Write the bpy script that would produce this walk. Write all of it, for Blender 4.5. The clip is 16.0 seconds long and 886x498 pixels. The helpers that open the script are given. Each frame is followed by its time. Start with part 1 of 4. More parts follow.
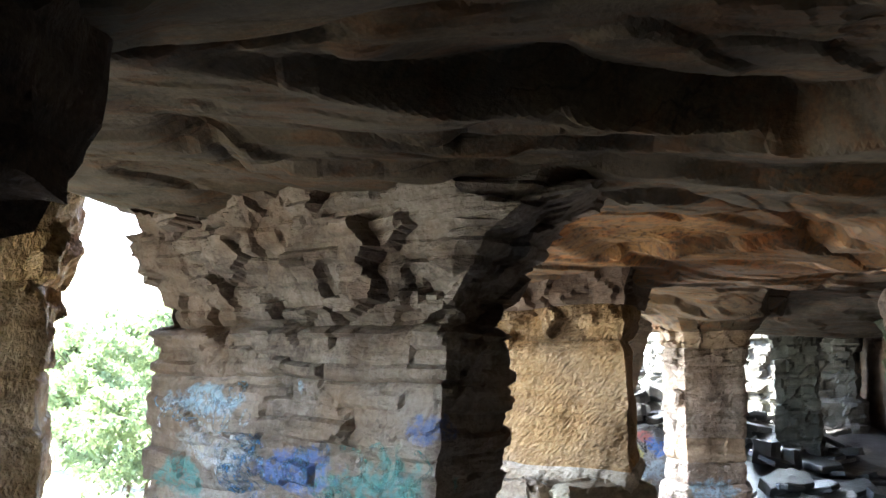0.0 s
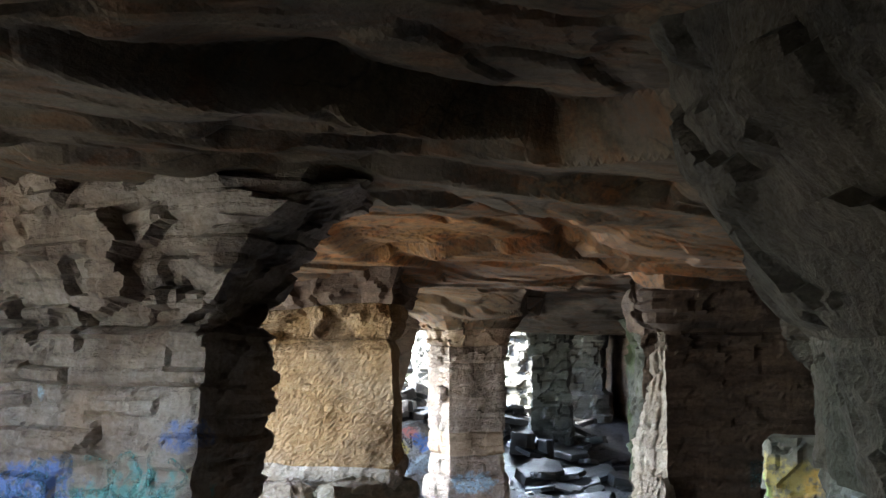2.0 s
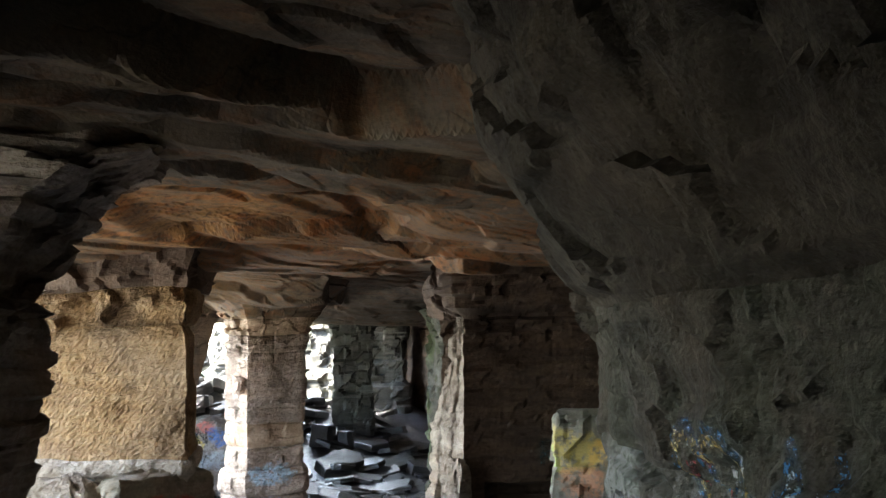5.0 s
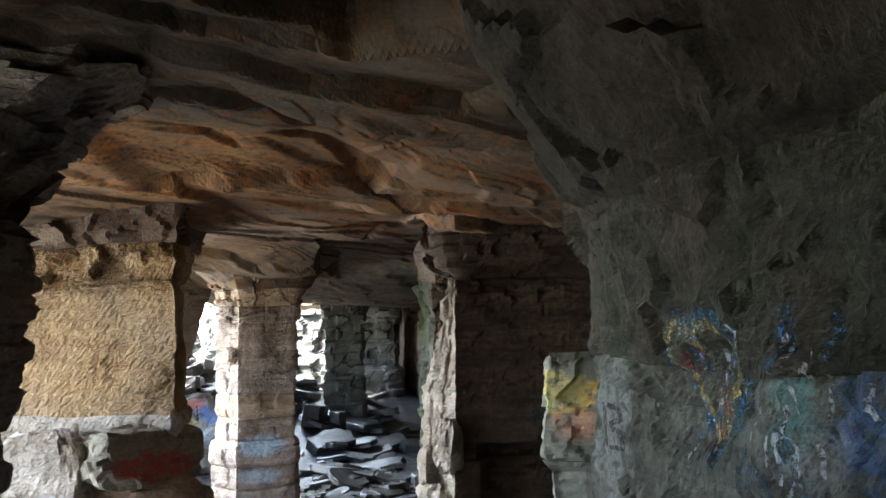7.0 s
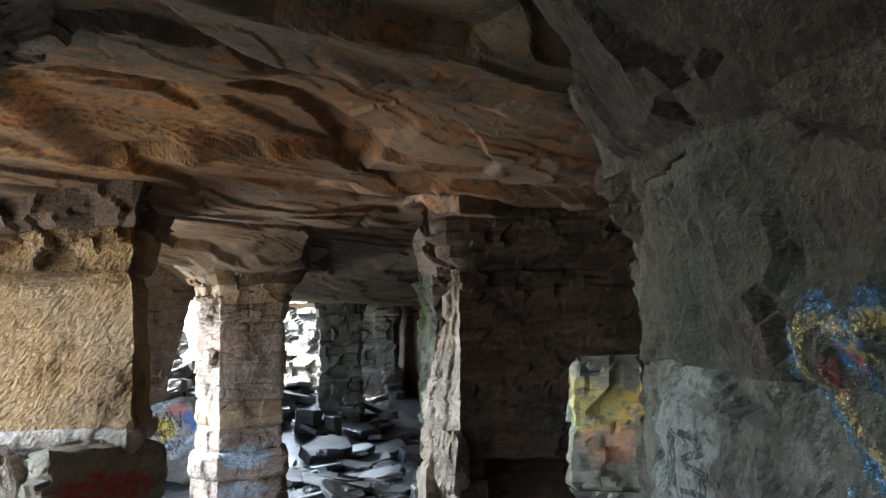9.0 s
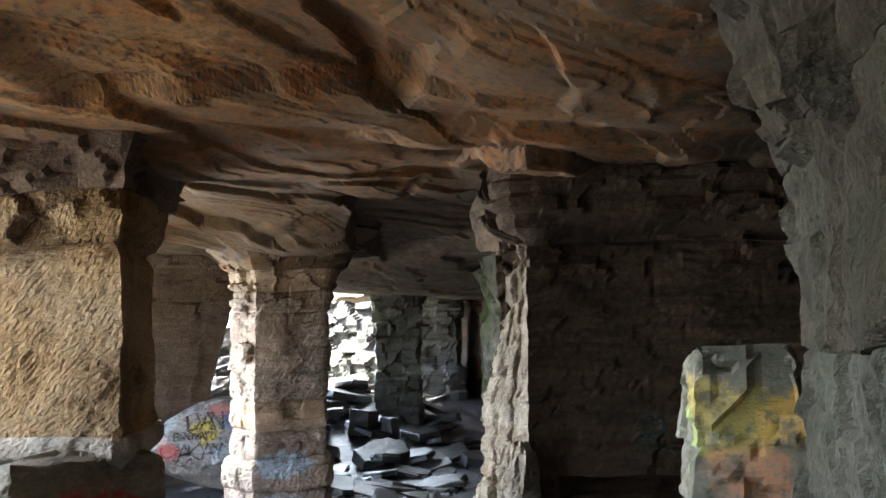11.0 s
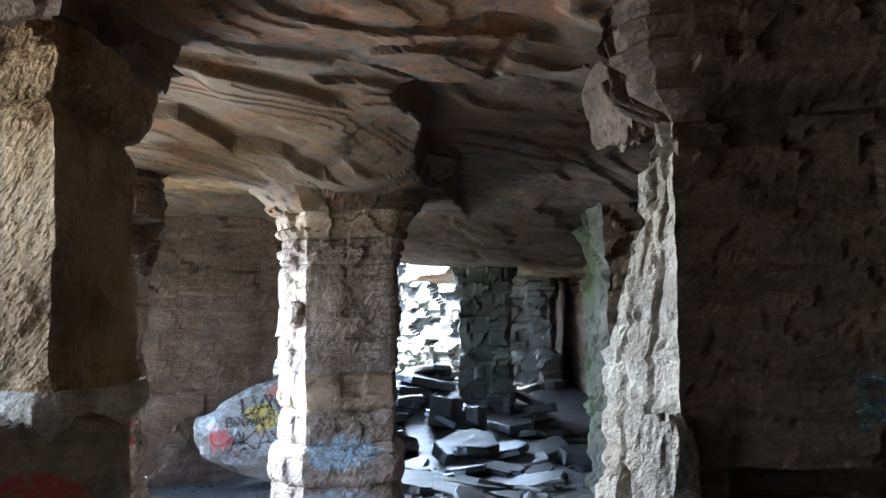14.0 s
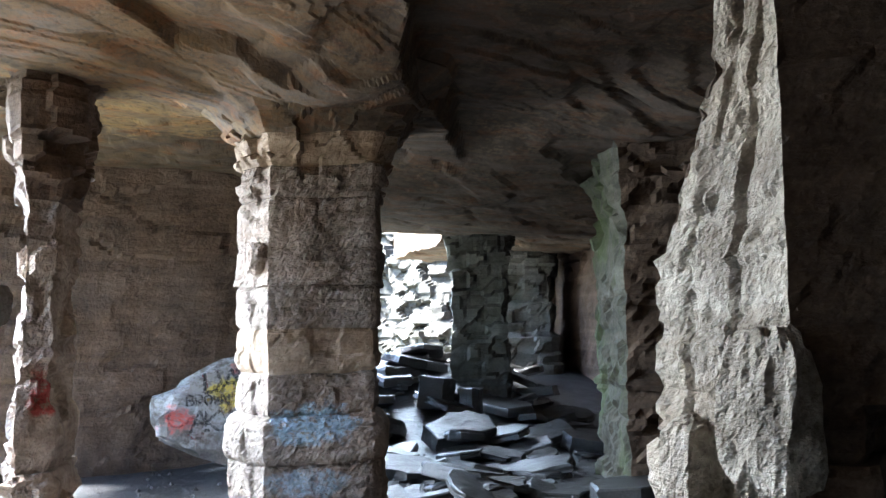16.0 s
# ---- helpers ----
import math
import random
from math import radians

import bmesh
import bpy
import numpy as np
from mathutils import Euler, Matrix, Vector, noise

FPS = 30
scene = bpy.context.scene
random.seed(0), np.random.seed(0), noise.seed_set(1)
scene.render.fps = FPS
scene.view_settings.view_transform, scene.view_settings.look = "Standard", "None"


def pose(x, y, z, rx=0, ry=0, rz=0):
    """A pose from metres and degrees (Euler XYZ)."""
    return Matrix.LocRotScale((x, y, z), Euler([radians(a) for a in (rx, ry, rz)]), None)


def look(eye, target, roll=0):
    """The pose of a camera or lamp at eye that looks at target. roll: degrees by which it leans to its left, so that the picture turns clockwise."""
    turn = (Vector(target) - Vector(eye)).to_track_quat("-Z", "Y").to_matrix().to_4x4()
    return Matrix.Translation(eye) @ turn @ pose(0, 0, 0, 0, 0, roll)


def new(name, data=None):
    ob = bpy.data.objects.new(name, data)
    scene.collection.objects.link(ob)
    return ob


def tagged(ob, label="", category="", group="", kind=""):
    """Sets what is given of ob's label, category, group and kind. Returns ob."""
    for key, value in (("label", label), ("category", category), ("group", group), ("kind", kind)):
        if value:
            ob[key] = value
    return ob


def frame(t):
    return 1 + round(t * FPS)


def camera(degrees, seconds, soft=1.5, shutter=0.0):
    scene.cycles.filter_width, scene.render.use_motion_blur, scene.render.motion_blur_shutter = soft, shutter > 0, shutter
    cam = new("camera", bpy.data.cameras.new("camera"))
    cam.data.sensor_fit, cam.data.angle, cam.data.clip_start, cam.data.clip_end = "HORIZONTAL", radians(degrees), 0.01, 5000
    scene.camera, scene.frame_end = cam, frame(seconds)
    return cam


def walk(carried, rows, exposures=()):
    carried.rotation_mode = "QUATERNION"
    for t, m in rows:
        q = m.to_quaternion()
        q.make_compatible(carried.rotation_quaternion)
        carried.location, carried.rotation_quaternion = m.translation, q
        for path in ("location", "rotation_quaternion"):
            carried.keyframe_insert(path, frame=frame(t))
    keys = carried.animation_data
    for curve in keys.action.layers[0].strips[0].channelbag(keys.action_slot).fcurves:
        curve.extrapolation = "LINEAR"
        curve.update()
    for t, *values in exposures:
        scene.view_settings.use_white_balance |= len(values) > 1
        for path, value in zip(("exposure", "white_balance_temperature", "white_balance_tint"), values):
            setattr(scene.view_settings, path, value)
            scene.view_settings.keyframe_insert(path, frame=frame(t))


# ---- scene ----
cam = camera(54.0, 16.0)
METRES, EYE, TILT, LEAN, TURN = 9.0, 3.32, 6.5, -0.4, 0.0
ROWS = [
    (0.0, 0.0, 0.0, 0.0, -0.0, 0.0, -0.0),
    (0.5, 0.0022, 0.0021, -0.0001, -3.69, -0.03, -0.31),
    (1.0, 0.0039, 0.0038, 0.0002, -7.46, -0.02, -0.63),
    (1.5, 0.0051, 0.0059, 0.0009, -11.07, -0.02, -0.95),
    (2.0, 0.0061, 0.0077, 0.0014, -14.83, 0.01, -1.26),
    (2.5, 0.0073, 0.0107, 0.0021, -19.71, 0.09, -1.67),
    (3.0, 0.0097, 0.0146, 0.002, -25.85, 0.26, -2.11),
    (3.5, 0.0104, 0.0155, 0.0021, -27.23, 0.27, -2.18),
    (6.0, 0.0113, 0.0101, -0.0499, -27.96, 0.16, -2.06),
    (6.5, 0.0121, 0.0092, -0.0683, -28.0, 0.12, -2.05),
    (7.0, 0.0178, 0.0181, -0.0738, -28.18, 0.1, -2.06),
    (7.5, 0.0308, 0.0416, -0.0769, -28.44, 0.14, -2.1),
    (8.0, 0.0495, 0.0768, -0.0802, -28.69, 0.14, -2.1),
    (8.5, 0.0702, 0.1181, -0.0836, -28.38, 0.11, -2.05),
    (11.0, 0.1949, 0.3432, -0.1205, -23.74, -0.13, -1.65),
    (11.5, 0.2169, 0.3866, -0.1262, -19.71, -0.24, -1.31),
    (12.0, 0.2367, 0.4317, -0.1321, -16.93, -0.3, -1.09),
    (12.5, 0.2548, 0.4793, -0.1375, -17.26, -0.27, -1.14),
    (13.0, 0.2726, 0.5259, -0.1593, -17.51, -0.24, -1.18),
    (13.5, 0.2895, 0.5719, -0.1852, -17.76, -0.19, -1.2),
    (14.0, 0.3053, 0.6176, -0.2088, -17.98, -0.17, -1.2),
    (14.5, 0.3205, 0.6645, -0.2294, -18.18, -0.14, -1.21),
    (15.0, 0.3352, 0.7113, -0.2497, -18.36, -0.13, -1.22),
    (15.5, 0.3502, 0.7584, -0.2691, -18.53, -0.12, -1.24),
    (16.0, 0.3653, 0.8044, -0.2864, -18.66, -0.1, -1.26),
]
walk(cam, [(t, pose(0, 0, EYE, TILT, LEAN, TURN) @ pose(METRES * x, METRES * y, METRES * z, 90 + pitch, roll, yaw)) for t, x, y, z, yaw, pitch, roll in ROWS],
     [(0.0, 4.5, 6100, 9), (2.0, 4.2, 5900, 9), (3.5, 4.15, 6300, 10), (8.5, 4.15, 5900, 9), (11.0, 4.05, 6200, 10), (12.5, 4.3, 5600, 10), (14.5, 4.25, 5300, 8), (16.0, 4.02, 5600, 9)])


# ---- world and light ----
world = bpy.data.worlds.new("sky")
scene.world = world
world.use_nodes = True
wn = world.node_tree.nodes
sky = wn.new("ShaderNodeTexSky")
sky.sky_type = 'NISHITA'
sky.sun_disc = False
sky.sun_elevation, sky.sun_rotation = radians(57), radians(-73)
wn["Background"].inputs["Strength"].default_value = 0.15
world.node_tree.links.new(sky.outputs[0], wn["Background"].inputs[0])
sun = new("sun", bpy.data.lights.new("sun", 'SUN'))
sun.data.energy, sun.data.angle, sun.data.color = 5.0, radians(10), (1.0, 0.95, 0.88)
sun.matrix_world = look((-20, 16, 32), (0, 10, 0))


def sky_opening(name, at, aim, width, height, watts, tint=(0.95, 0.97, 1.0), spread=180):
    """An area lamp that fills a gap in the rock and stands in for the sky seen through it."""
    lamp = new(name, bpy.data.lights.new(name, 'AREA'))
    lamp.data.shape, lamp.data.size, lamp.data.size_y, lamp.data.energy = 'RECTANGLE', width, height, watts
    lamp.data.color, lamp.data.spread = tint, math.radians(spread)
    lamp.matrix_world = look(at, aim)
    return lamp


sky_opening("sky_gap_first", (-1.5, 10.8, 2.9), (3.0, 7.4, 1.5), 2.6, 2.2, 6, (0.95, 0.97, 0.96), 140)
sky_opening("sky_gap_far", (8.3, 26.7, 4.7), (8.2, 20.5, 0.3), 2.4, 1.4, 42, (0.85, 0.94, 1.0), 100)
sky_opening("sky_gap_third", (1.1, 19.2, 2.3), (4.3, 16.4, 0.7), 2.2, 1.6, 42, (0.9, 0.96, 1.0), 100)
sky_opening("sky_gap_second", (0.6, 16.1, 2.9), (6.0, 11.0, 0.7), 2.8, 1.8, 19, (0.97, 0.97, 0.94), 95)

# ---- noise and small mesh tools ----
def hash3(i, j, k, seed):
    h = (i * 374761393 + j * 668265263 + k * 2147483647 + seed * 974634777) & 0xFFFFFFFF
    h = ((h ^ (h >> 13)) * 1274126177) & 0xFFFFFFFF
    h = ((h ^ (h >> 16)) * 2246822519) & 0xFFFFFFFF
    return ((h ^ (h >> 15)) & 0xFFFFFF) / float(0x7FFFFF) - 1.0


def vnoise(p, seed=0):
    """Value noise in -1..1 for an array of points (n, 3)."""
    q = np.floor(p).astype(np.int64)
    f = p - q
    f = f * f * (3 - 2 * f)
    out = 0
    for a in (0, 1):
        for b in (0, 1):
            for c in (0, 1):
                w = (f[:, 0] if a else 1 - f[:, 0]) * (f[:, 1] if b else 1 - f[:, 1]) * (f[:, 2] if c else 1 - f[:, 2])
                out = out + w * hash3(q[:, 0] + a, q[:, 1] + b, q[:, 2] + c, seed)
    return out


def fbm(p, octaves=4, seed=0):
    out, amp, p = 0, 1.0, np.array(p, dtype=float)
    for o in range(octaves):
        out = out + amp * vnoise(p, seed + o * 17)
        p, amp = p * 2.03, amp * 0.5
    return out / 1.9


def facets(p, seed=0):
    """Broken rock: each random cell is a tilted plane of its own. Returns about -1..1 for points (n, 3)."""
    q = np.floor(p).astype(np.int64)
    best = np.full(len(p), 1e9)
    out = np.zeros(len(p))
    for a in (-1, 0, 1):
        for b in (-1, 0, 1):
            for c in (-1, 0, 1):
                i, j, k = q[:, 0] + a, q[:, 1] + b, q[:, 2] + c
                h = [hash3(i, j, k, seed + 100 * m) for m in range(7)]
                d = p - np.stack([i + 0.5 + 0.45 * h[0], j + 0.5 + 0.45 * h[1], k + 0.5 + 0.45 * h[2]], 1)
                r = (d * d).sum(1)
                new_best = r < best
                val = h[3] + 0.9 * (d[:, 0] * h[4] + d[:, 1] * h[5] + d[:, 2] * h[6])
                out = np.where(new_best, val, out)
                best = np.where(new_best, r, best)
    return out


def creased(x, y, seed):
    """A continuous surface of flat tilted facets, about -1..1."""
    i, j = np.floor(x).astype(np.int64), np.floor(y).astype(np.int64)
    fx, fy = x - i, y - j
    k = np.zeros_like(i)
    v00, v10, v01, v11 = hash3(i, j, k, seed), hash3(i + 1, j, k, seed), hash3(i, j + 1, k, seed), hash3(i + 1, j + 1, k, seed)
    return np.where(fx > fy, v00 + fx * (v10 - v00) + fy * (v11 - v10), v00 + fy * (v01 - v00) + fx * (v11 - v01))


def smooth(a, b, x):
    t = np.clip((x - a) / (b - a), 0, 1)
    return t * t * (3 - 2 * t)


def mesh_object(name, verts, faces, material, parent=None, label="", shade=False):
    me = bpy.data.meshes.new(name)
    me.from_pydata([tuple(v) for v in verts], [], [tuple(f) for f in faces])
    me.materials.append(material)
    if shade:
        me.polygons.foreach_set("use_smooth", [True] * len(me.polygons))
    me.update()
    ob = new(name, me)
    if parent:
        ob.parent = parent
    if label:
        tagged(ob, label)
    return ob


def part(name, bm, material, parent, label=""):
    me = bpy.data.meshes.new(name)
    bm.to_mesh(me)
    bm.free()
    me.materials.append(material)
    ob = new(name, me)
    ob.parent = parent
    if label:
        tagged(ob, label)
    return ob


# ---- materials ----
def nodes_of(name):
    m = bpy.data.materials.new(name)
    m.use_nodes = True
    nt = m.node_tree
    return m, nt, nt.nodes["Principled BSDF"]


def ramp(nt, source, stops):
    r = nt.nodes.new("ShaderNodeValToRGB")
    e = r.color_ramp.elements
    while len(e) < len(stops):
        e.new(0.5)
    for el, (pos, col) in zip(e, stops):
        el.position, el.color = pos, (*col, 1)
    nt.links.new(source, r.inputs[0])
    return r.outputs[0]


def mix(nt, kind, fac, a, b):
    n = nt.nodes.new("ShaderNodeMix")
    n.data_type, n.blend_type = 'RGBA', kind
    for sock, v in ((n.inputs[0], fac), (n.inputs[6], a), (n.inputs[7], b)):
        if hasattr(v, "is_output"):
            nt.links.new(v, sock)
        else:
            sock.default_value = v if isinstance(v, (int, float)) else (*v, 1)
    return n.outputs[2]


def mathn(nt, op, a, b=0.0, clamp=False):
    n = nt.nodes.new("ShaderNodeMath")
    n.operation, n.use_clamp = op, clamp
    for sock, v in ((n.inputs[0], a), (n.inputs[1], b)):
        if hasattr(v, "is_output"):
            nt.links.new(v, sock)
        else:
            sock.default_value = v
    return n.outputs[0]


def noise_node(nt, vec, scale, detail=4, rough=0.55, stretch=(1, 1, 1), turn=(0, 0, 0)):
    mp = nt.nodes.new("ShaderNodeMapping")
    mp.inputs["Scale"].default_value = stretch
    mp.inputs["Rotation"].default_value = turn
    if any(turn):
        mp.vector_type = 'TEXTURE'
        mp.inputs["Scale"].default_value = [1 / k for k in stretch]
    nt.links.new(vec, mp.inputs[0])
    n = nt.nodes.new("ShaderNodeTexNoise")
    n.inputs["Scale"].default_value, n.inputs["Detail"].default_value, n.inputs["Roughness"].default_value = scale, detail, rough
    nt.links.new(mp.outputs[0], n.inputs[0])
    return n.outputs[0]


def rock(name, dark, mid, light, stain, stain_amount=0.5, chisel=0.0, bump=0.5, moss=None, flat=False, paint=(), wet=0.0):
    """Bedded sandstone: bands along z, blotches, stains, grain and pick marks."""
    m, nt, bsdf = nodes_of(name)
    geo = nt.nodes.new("ShaderNodeNewGeometry")
    vec = geo.outputs["Position"]
    band = noise_node(nt, vec, 1.0, 5, 0.6, (0.5, 0.5, 6.0) if not flat else (1.1, 2.6, 2.0))
    blotch = noise_node(nt, vec, 0.9, 5, 0.6)
    grain = noise_node(nt, vec, 22.0, 4, 0.7)
    v = mathn(nt, 'ADD', mathn(nt, 'MULTIPLY', band, 0.55), mathn(nt, 'MULTIPLY', grain, 0.45))
    col = ramp(nt, v, [(0.32, dark), (0.5, mid), (0.68, light)])
    sm = ramp(nt, blotch, [(0.42, (0, 0, 0)), (0.62, (1, 1, 1))])
    fac = mathn(nt, 'MULTIPLY', sm, stain_amount)
    col = mix(nt, 'MIX', fac, col, stain)
    soot = ramp(nt, noise_node(nt, vec, 1.7, 6, 0.7, (1, 1, 0.7)), [(0.36, (0.45, 0.43, 0.42)), (0.55, (1, 1, 1))])
    col = mix(nt, 'MULTIPLY', 0.8, col, soot)
    cr = noise_node(nt, vec, 0.8, 5, 0.55, (0.7, 1.5, 1.2) if flat else (1.0, 1.0, 1.6))
    crack = ramp(nt, mathn(nt, 'ABSOLUTE', mathn(nt, 'SUBTRACT', cr, 0.5)), [(0.0, (0, 0, 0)), (0.012, (1, 1, 1))])
    col = mix(nt, 'MULTIPLY', 0.4 if flat else 0.12, col, crack)
    info = nt.nodes.new("ShaderNodeObjectInfo")
    tone = ramp(nt, info.outputs["Random"], [(0.0, (0.78, 0.76, 0.74)), (1.0, (1.15, 1.15, 1.15))])
    col = mix(nt, 'MULTIPLY', 1.0 if not flat else 0.0, col, tone)
    if moss:
        mm = ramp(nt, noise_node(nt, vec, 1.3, 5, 0.65, (1, 1, 0.5)), [(0.5, (0, 0, 0)), (0.66, (1, 1, 1))])
        col = mix(nt, 'MIX', mathn(nt, 'MULTIPLY', mm, 0.7), col, moss)
    if paint:
        wob = noise_node(nt, vec, 5.0, 4, 0.6)
        flake = ramp(nt, noise_node(nt, vec, 14.0, 4, 0.7), [(0.38, (0.15, 0.15, 0.15)), (0.52, (1, 1, 1))])
        sep = nt.nodes.new("ShaderNodeSeparateXYZ")
        nt.links.new(vec, sep.inputs[0])
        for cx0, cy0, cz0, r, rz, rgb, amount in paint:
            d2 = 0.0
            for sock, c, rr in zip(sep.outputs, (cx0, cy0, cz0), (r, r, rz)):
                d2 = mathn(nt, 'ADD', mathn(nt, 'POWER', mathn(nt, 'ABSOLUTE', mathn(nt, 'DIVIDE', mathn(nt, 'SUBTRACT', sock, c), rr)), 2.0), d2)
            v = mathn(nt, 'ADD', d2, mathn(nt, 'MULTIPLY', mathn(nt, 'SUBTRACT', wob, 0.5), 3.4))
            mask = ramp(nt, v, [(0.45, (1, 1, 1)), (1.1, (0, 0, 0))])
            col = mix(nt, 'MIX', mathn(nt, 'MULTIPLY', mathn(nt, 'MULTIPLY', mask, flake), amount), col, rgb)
    if flat:
        worn = ramp(nt, noise_node(nt, vec, 1.6, 6, 0.65, (0.7, 1.6, 1)), [(0.44, (0, 0, 0)), (0.6, (1, 1, 1))])
        col = mix(nt, 'MIX', mathn(nt, 'MULTIPLY', worn, 0.5), col, (0.14, 0.11, 0.085))
        rust = ramp(nt, noise_node(nt, vec, 2.6, 6, 0.7, (0.8, 1.5, 1)), [(0.5, (1, 1, 1)), (0.62, (1.25, 0.85, 0.6)), (0.75, (0.55, 0.45, 0.4))])
        col = mix(nt, 'MULTIPLY', 0.8, col, rust)
    nt.links.new(col, bsdf.inputs["Base Color"])
    bsdf.inputs["Roughness"].default_value = 0.88 if not wet else 0.42
    bsdf.inputs["Specular IOR Level"].default_value = 0.25 + wet * 0.5
    h = mathn(nt, 'ADD', mathn(nt, 'MULTIPLY', grain, 0.5), mathn(nt, 'MULTIPLY', noise_node(nt, vec, 6.0, 5, 0.65, (1, 1, 2.2)), 1.2))
    h = mathn(nt, 'ADD', h, mathn(nt, 'MULTIPLY', crack, 0.25 if flat else 0.1))
    if chisel:
        ch = noise_node(nt, vec, 16.0, 3, 0.6, (1.7, 1.7, 0.7), (radians(32), radians(38), 0))
        h = mathn(nt, 'ADD', h, mathn(nt, 'MULTIPLY', ch, chisel))
    b = nt.nodes.new("ShaderNodeBump")
    b.inputs["Strength"].default_value, b.inputs["Distance"].default_value = bump, 0.05 if not chisel else 0.075
    nt.links.new(h, b.inputs["Height"])
    nt.links.new(b.outputs[0], bsdf.inputs["Normal"])
    return m


BLUE, TEAL, WHITE, RED, YELLOW, ORANGE, PALE = (0.06, 0.17, 0.5), (0.1, 0.32, 0.3), (0.7, 0.7, 0.68), (0.4, 0.06, 0.05), (0.75, 0.62, 0.12), (0.75, 0.28, 0.07), (0.38, 0.52, 0.62)
# Last two patches paint the shade of the deep roof into the stone.
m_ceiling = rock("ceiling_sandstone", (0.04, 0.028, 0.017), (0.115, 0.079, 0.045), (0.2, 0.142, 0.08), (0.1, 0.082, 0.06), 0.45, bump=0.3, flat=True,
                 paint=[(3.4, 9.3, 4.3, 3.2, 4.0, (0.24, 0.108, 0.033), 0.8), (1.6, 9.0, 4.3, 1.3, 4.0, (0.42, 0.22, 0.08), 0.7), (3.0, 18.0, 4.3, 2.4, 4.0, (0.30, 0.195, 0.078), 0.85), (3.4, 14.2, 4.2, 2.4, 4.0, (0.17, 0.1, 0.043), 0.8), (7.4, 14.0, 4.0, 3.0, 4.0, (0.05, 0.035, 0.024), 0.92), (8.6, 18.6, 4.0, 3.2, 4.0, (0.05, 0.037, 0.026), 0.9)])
m_grey = rock("grey_pink_sandstone", (0.13, 0.098, 0.078), (0.31, 0.25, 0.205), (0.48, 0.41, 0.345), (0.27, 0.16, 0.09), 0.65, bump=0.9)
# Sprayed lower courses; base paler than m_grey to paint in daylight there.
m_blue_paint_rock = rock("sprayed_lit_grey_sandstone", (0.2, 0.155, 0.125), (0.42, 0.35, 0.3), (0.56, 0.49, 0.43), (0.34, 0.22, 0.13), 0.6, bump=0.9,
                         paint=[(-1.17, 7.0, 2.35, 0.45, 0.2, BLUE, 0.6), (-0.4, 6.4, 2.25, 0.5, 0.28, TEAL, 0.7), (-0.1, 6.15, 2.75, 0.22, 0.12, BLUE, 0.55),
                                (-2.1, 7.8, 2.85, 0.5, 0.14, PALE, 0.8), (-2.0, 7.7, 2.45, 0.5, 0.2, WHITE, 0.5), (-2.4, 8.0, 2.15, 0.35, 0.2, TEAL, 0.7), (-1.2, 7.0, 2.95, 0.1, 0.2, PALE, 0.8)])
m_ochre = rock("ochre_sandstone", (0.21, 0.12, 0.05), (0.41, 0.255, 0.115), (0.52, 0.37, 0.2), (0.44, 0.33, 0.22), 0.45, chisel=2.4, bump=0.9)
m_pillar = rock("tooled_pillar_sandstone", (0.18, 0.14, 0.11), (0.36, 0.29, 0.23), (0.50, 0.42, 0.35), (0.40, 0.26, 0.17), 0.35, chisel=1.6, bump=0.8,
                paint=[(4.8, 15.75, 0.85, 0.45, 0.22, PALE, 0.8), (4.75, 15.8, 0.3, 0.4, 0.15, PALE, 0.5), (2.45, 15.95, 1.2, 0.18, 0.28, RED, 0.9)])
m_tan = rock("tan_sandstone", (0.20, 0.13, 0.08), (0.36, 0.26, 0.17), (0.47, 0.36, 0.26), (0.38, 0.29, 0.21), 0.4, chisel=0.8)
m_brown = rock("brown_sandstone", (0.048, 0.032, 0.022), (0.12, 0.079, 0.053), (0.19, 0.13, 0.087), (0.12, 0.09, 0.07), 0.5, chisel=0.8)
# Darker copy of m_brown: the shade on faces turned from daylight is painted in.
m_brown_shaded = rock("shaded_brown_sandstone", (0.034, 0.022, 0.014), (0.095, 0.062, 0.039), (0.155, 0.105, 0.068), (0.1, 0.07, 0.048), 0.5, chisel=0.8)
# Pale stone, raised further to paint in the daylight on the wall end.
m_end = rock("pale_daylit_end_sandstone", (0.2, 0.17, 0.13), (0.44, 0.39, 0.32), (0.58, 0.53, 0.45), (0.36, 0.29, 0.21), 0.55, chisel=0.8, bump=1.0)
m_green = rock("damp_green_sandstone", (0.06, 0.056, 0.044), (0.15, 0.143, 0.117), (0.25, 0.24, 0.2), (0.115, 0.105, 0.08), 0.5, chisel=1.0, bump=0.7, moss=(0.08, 0.088, 0.06),
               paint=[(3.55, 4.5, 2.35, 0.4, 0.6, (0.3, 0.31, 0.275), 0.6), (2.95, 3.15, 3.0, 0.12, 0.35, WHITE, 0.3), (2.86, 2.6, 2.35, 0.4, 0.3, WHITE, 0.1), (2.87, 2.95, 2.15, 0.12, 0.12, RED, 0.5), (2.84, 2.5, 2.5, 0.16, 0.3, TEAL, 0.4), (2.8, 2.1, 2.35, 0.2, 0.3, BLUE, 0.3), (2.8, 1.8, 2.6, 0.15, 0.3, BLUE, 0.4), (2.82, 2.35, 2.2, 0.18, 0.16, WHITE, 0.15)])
# Middle course: darker copy of m_green with the dim light painted in.
m_green_mid = rock("shaded_green_grey_sandstone", (0.028, 0.023, 0.016), (0.074, 0.065, 0.049), (0.135, 0.122, 0.096), (0.085, 0.06, 0.04), 0.6, chisel=0.8, bump=0.7, moss=(0.06, 0.062, 0.04))
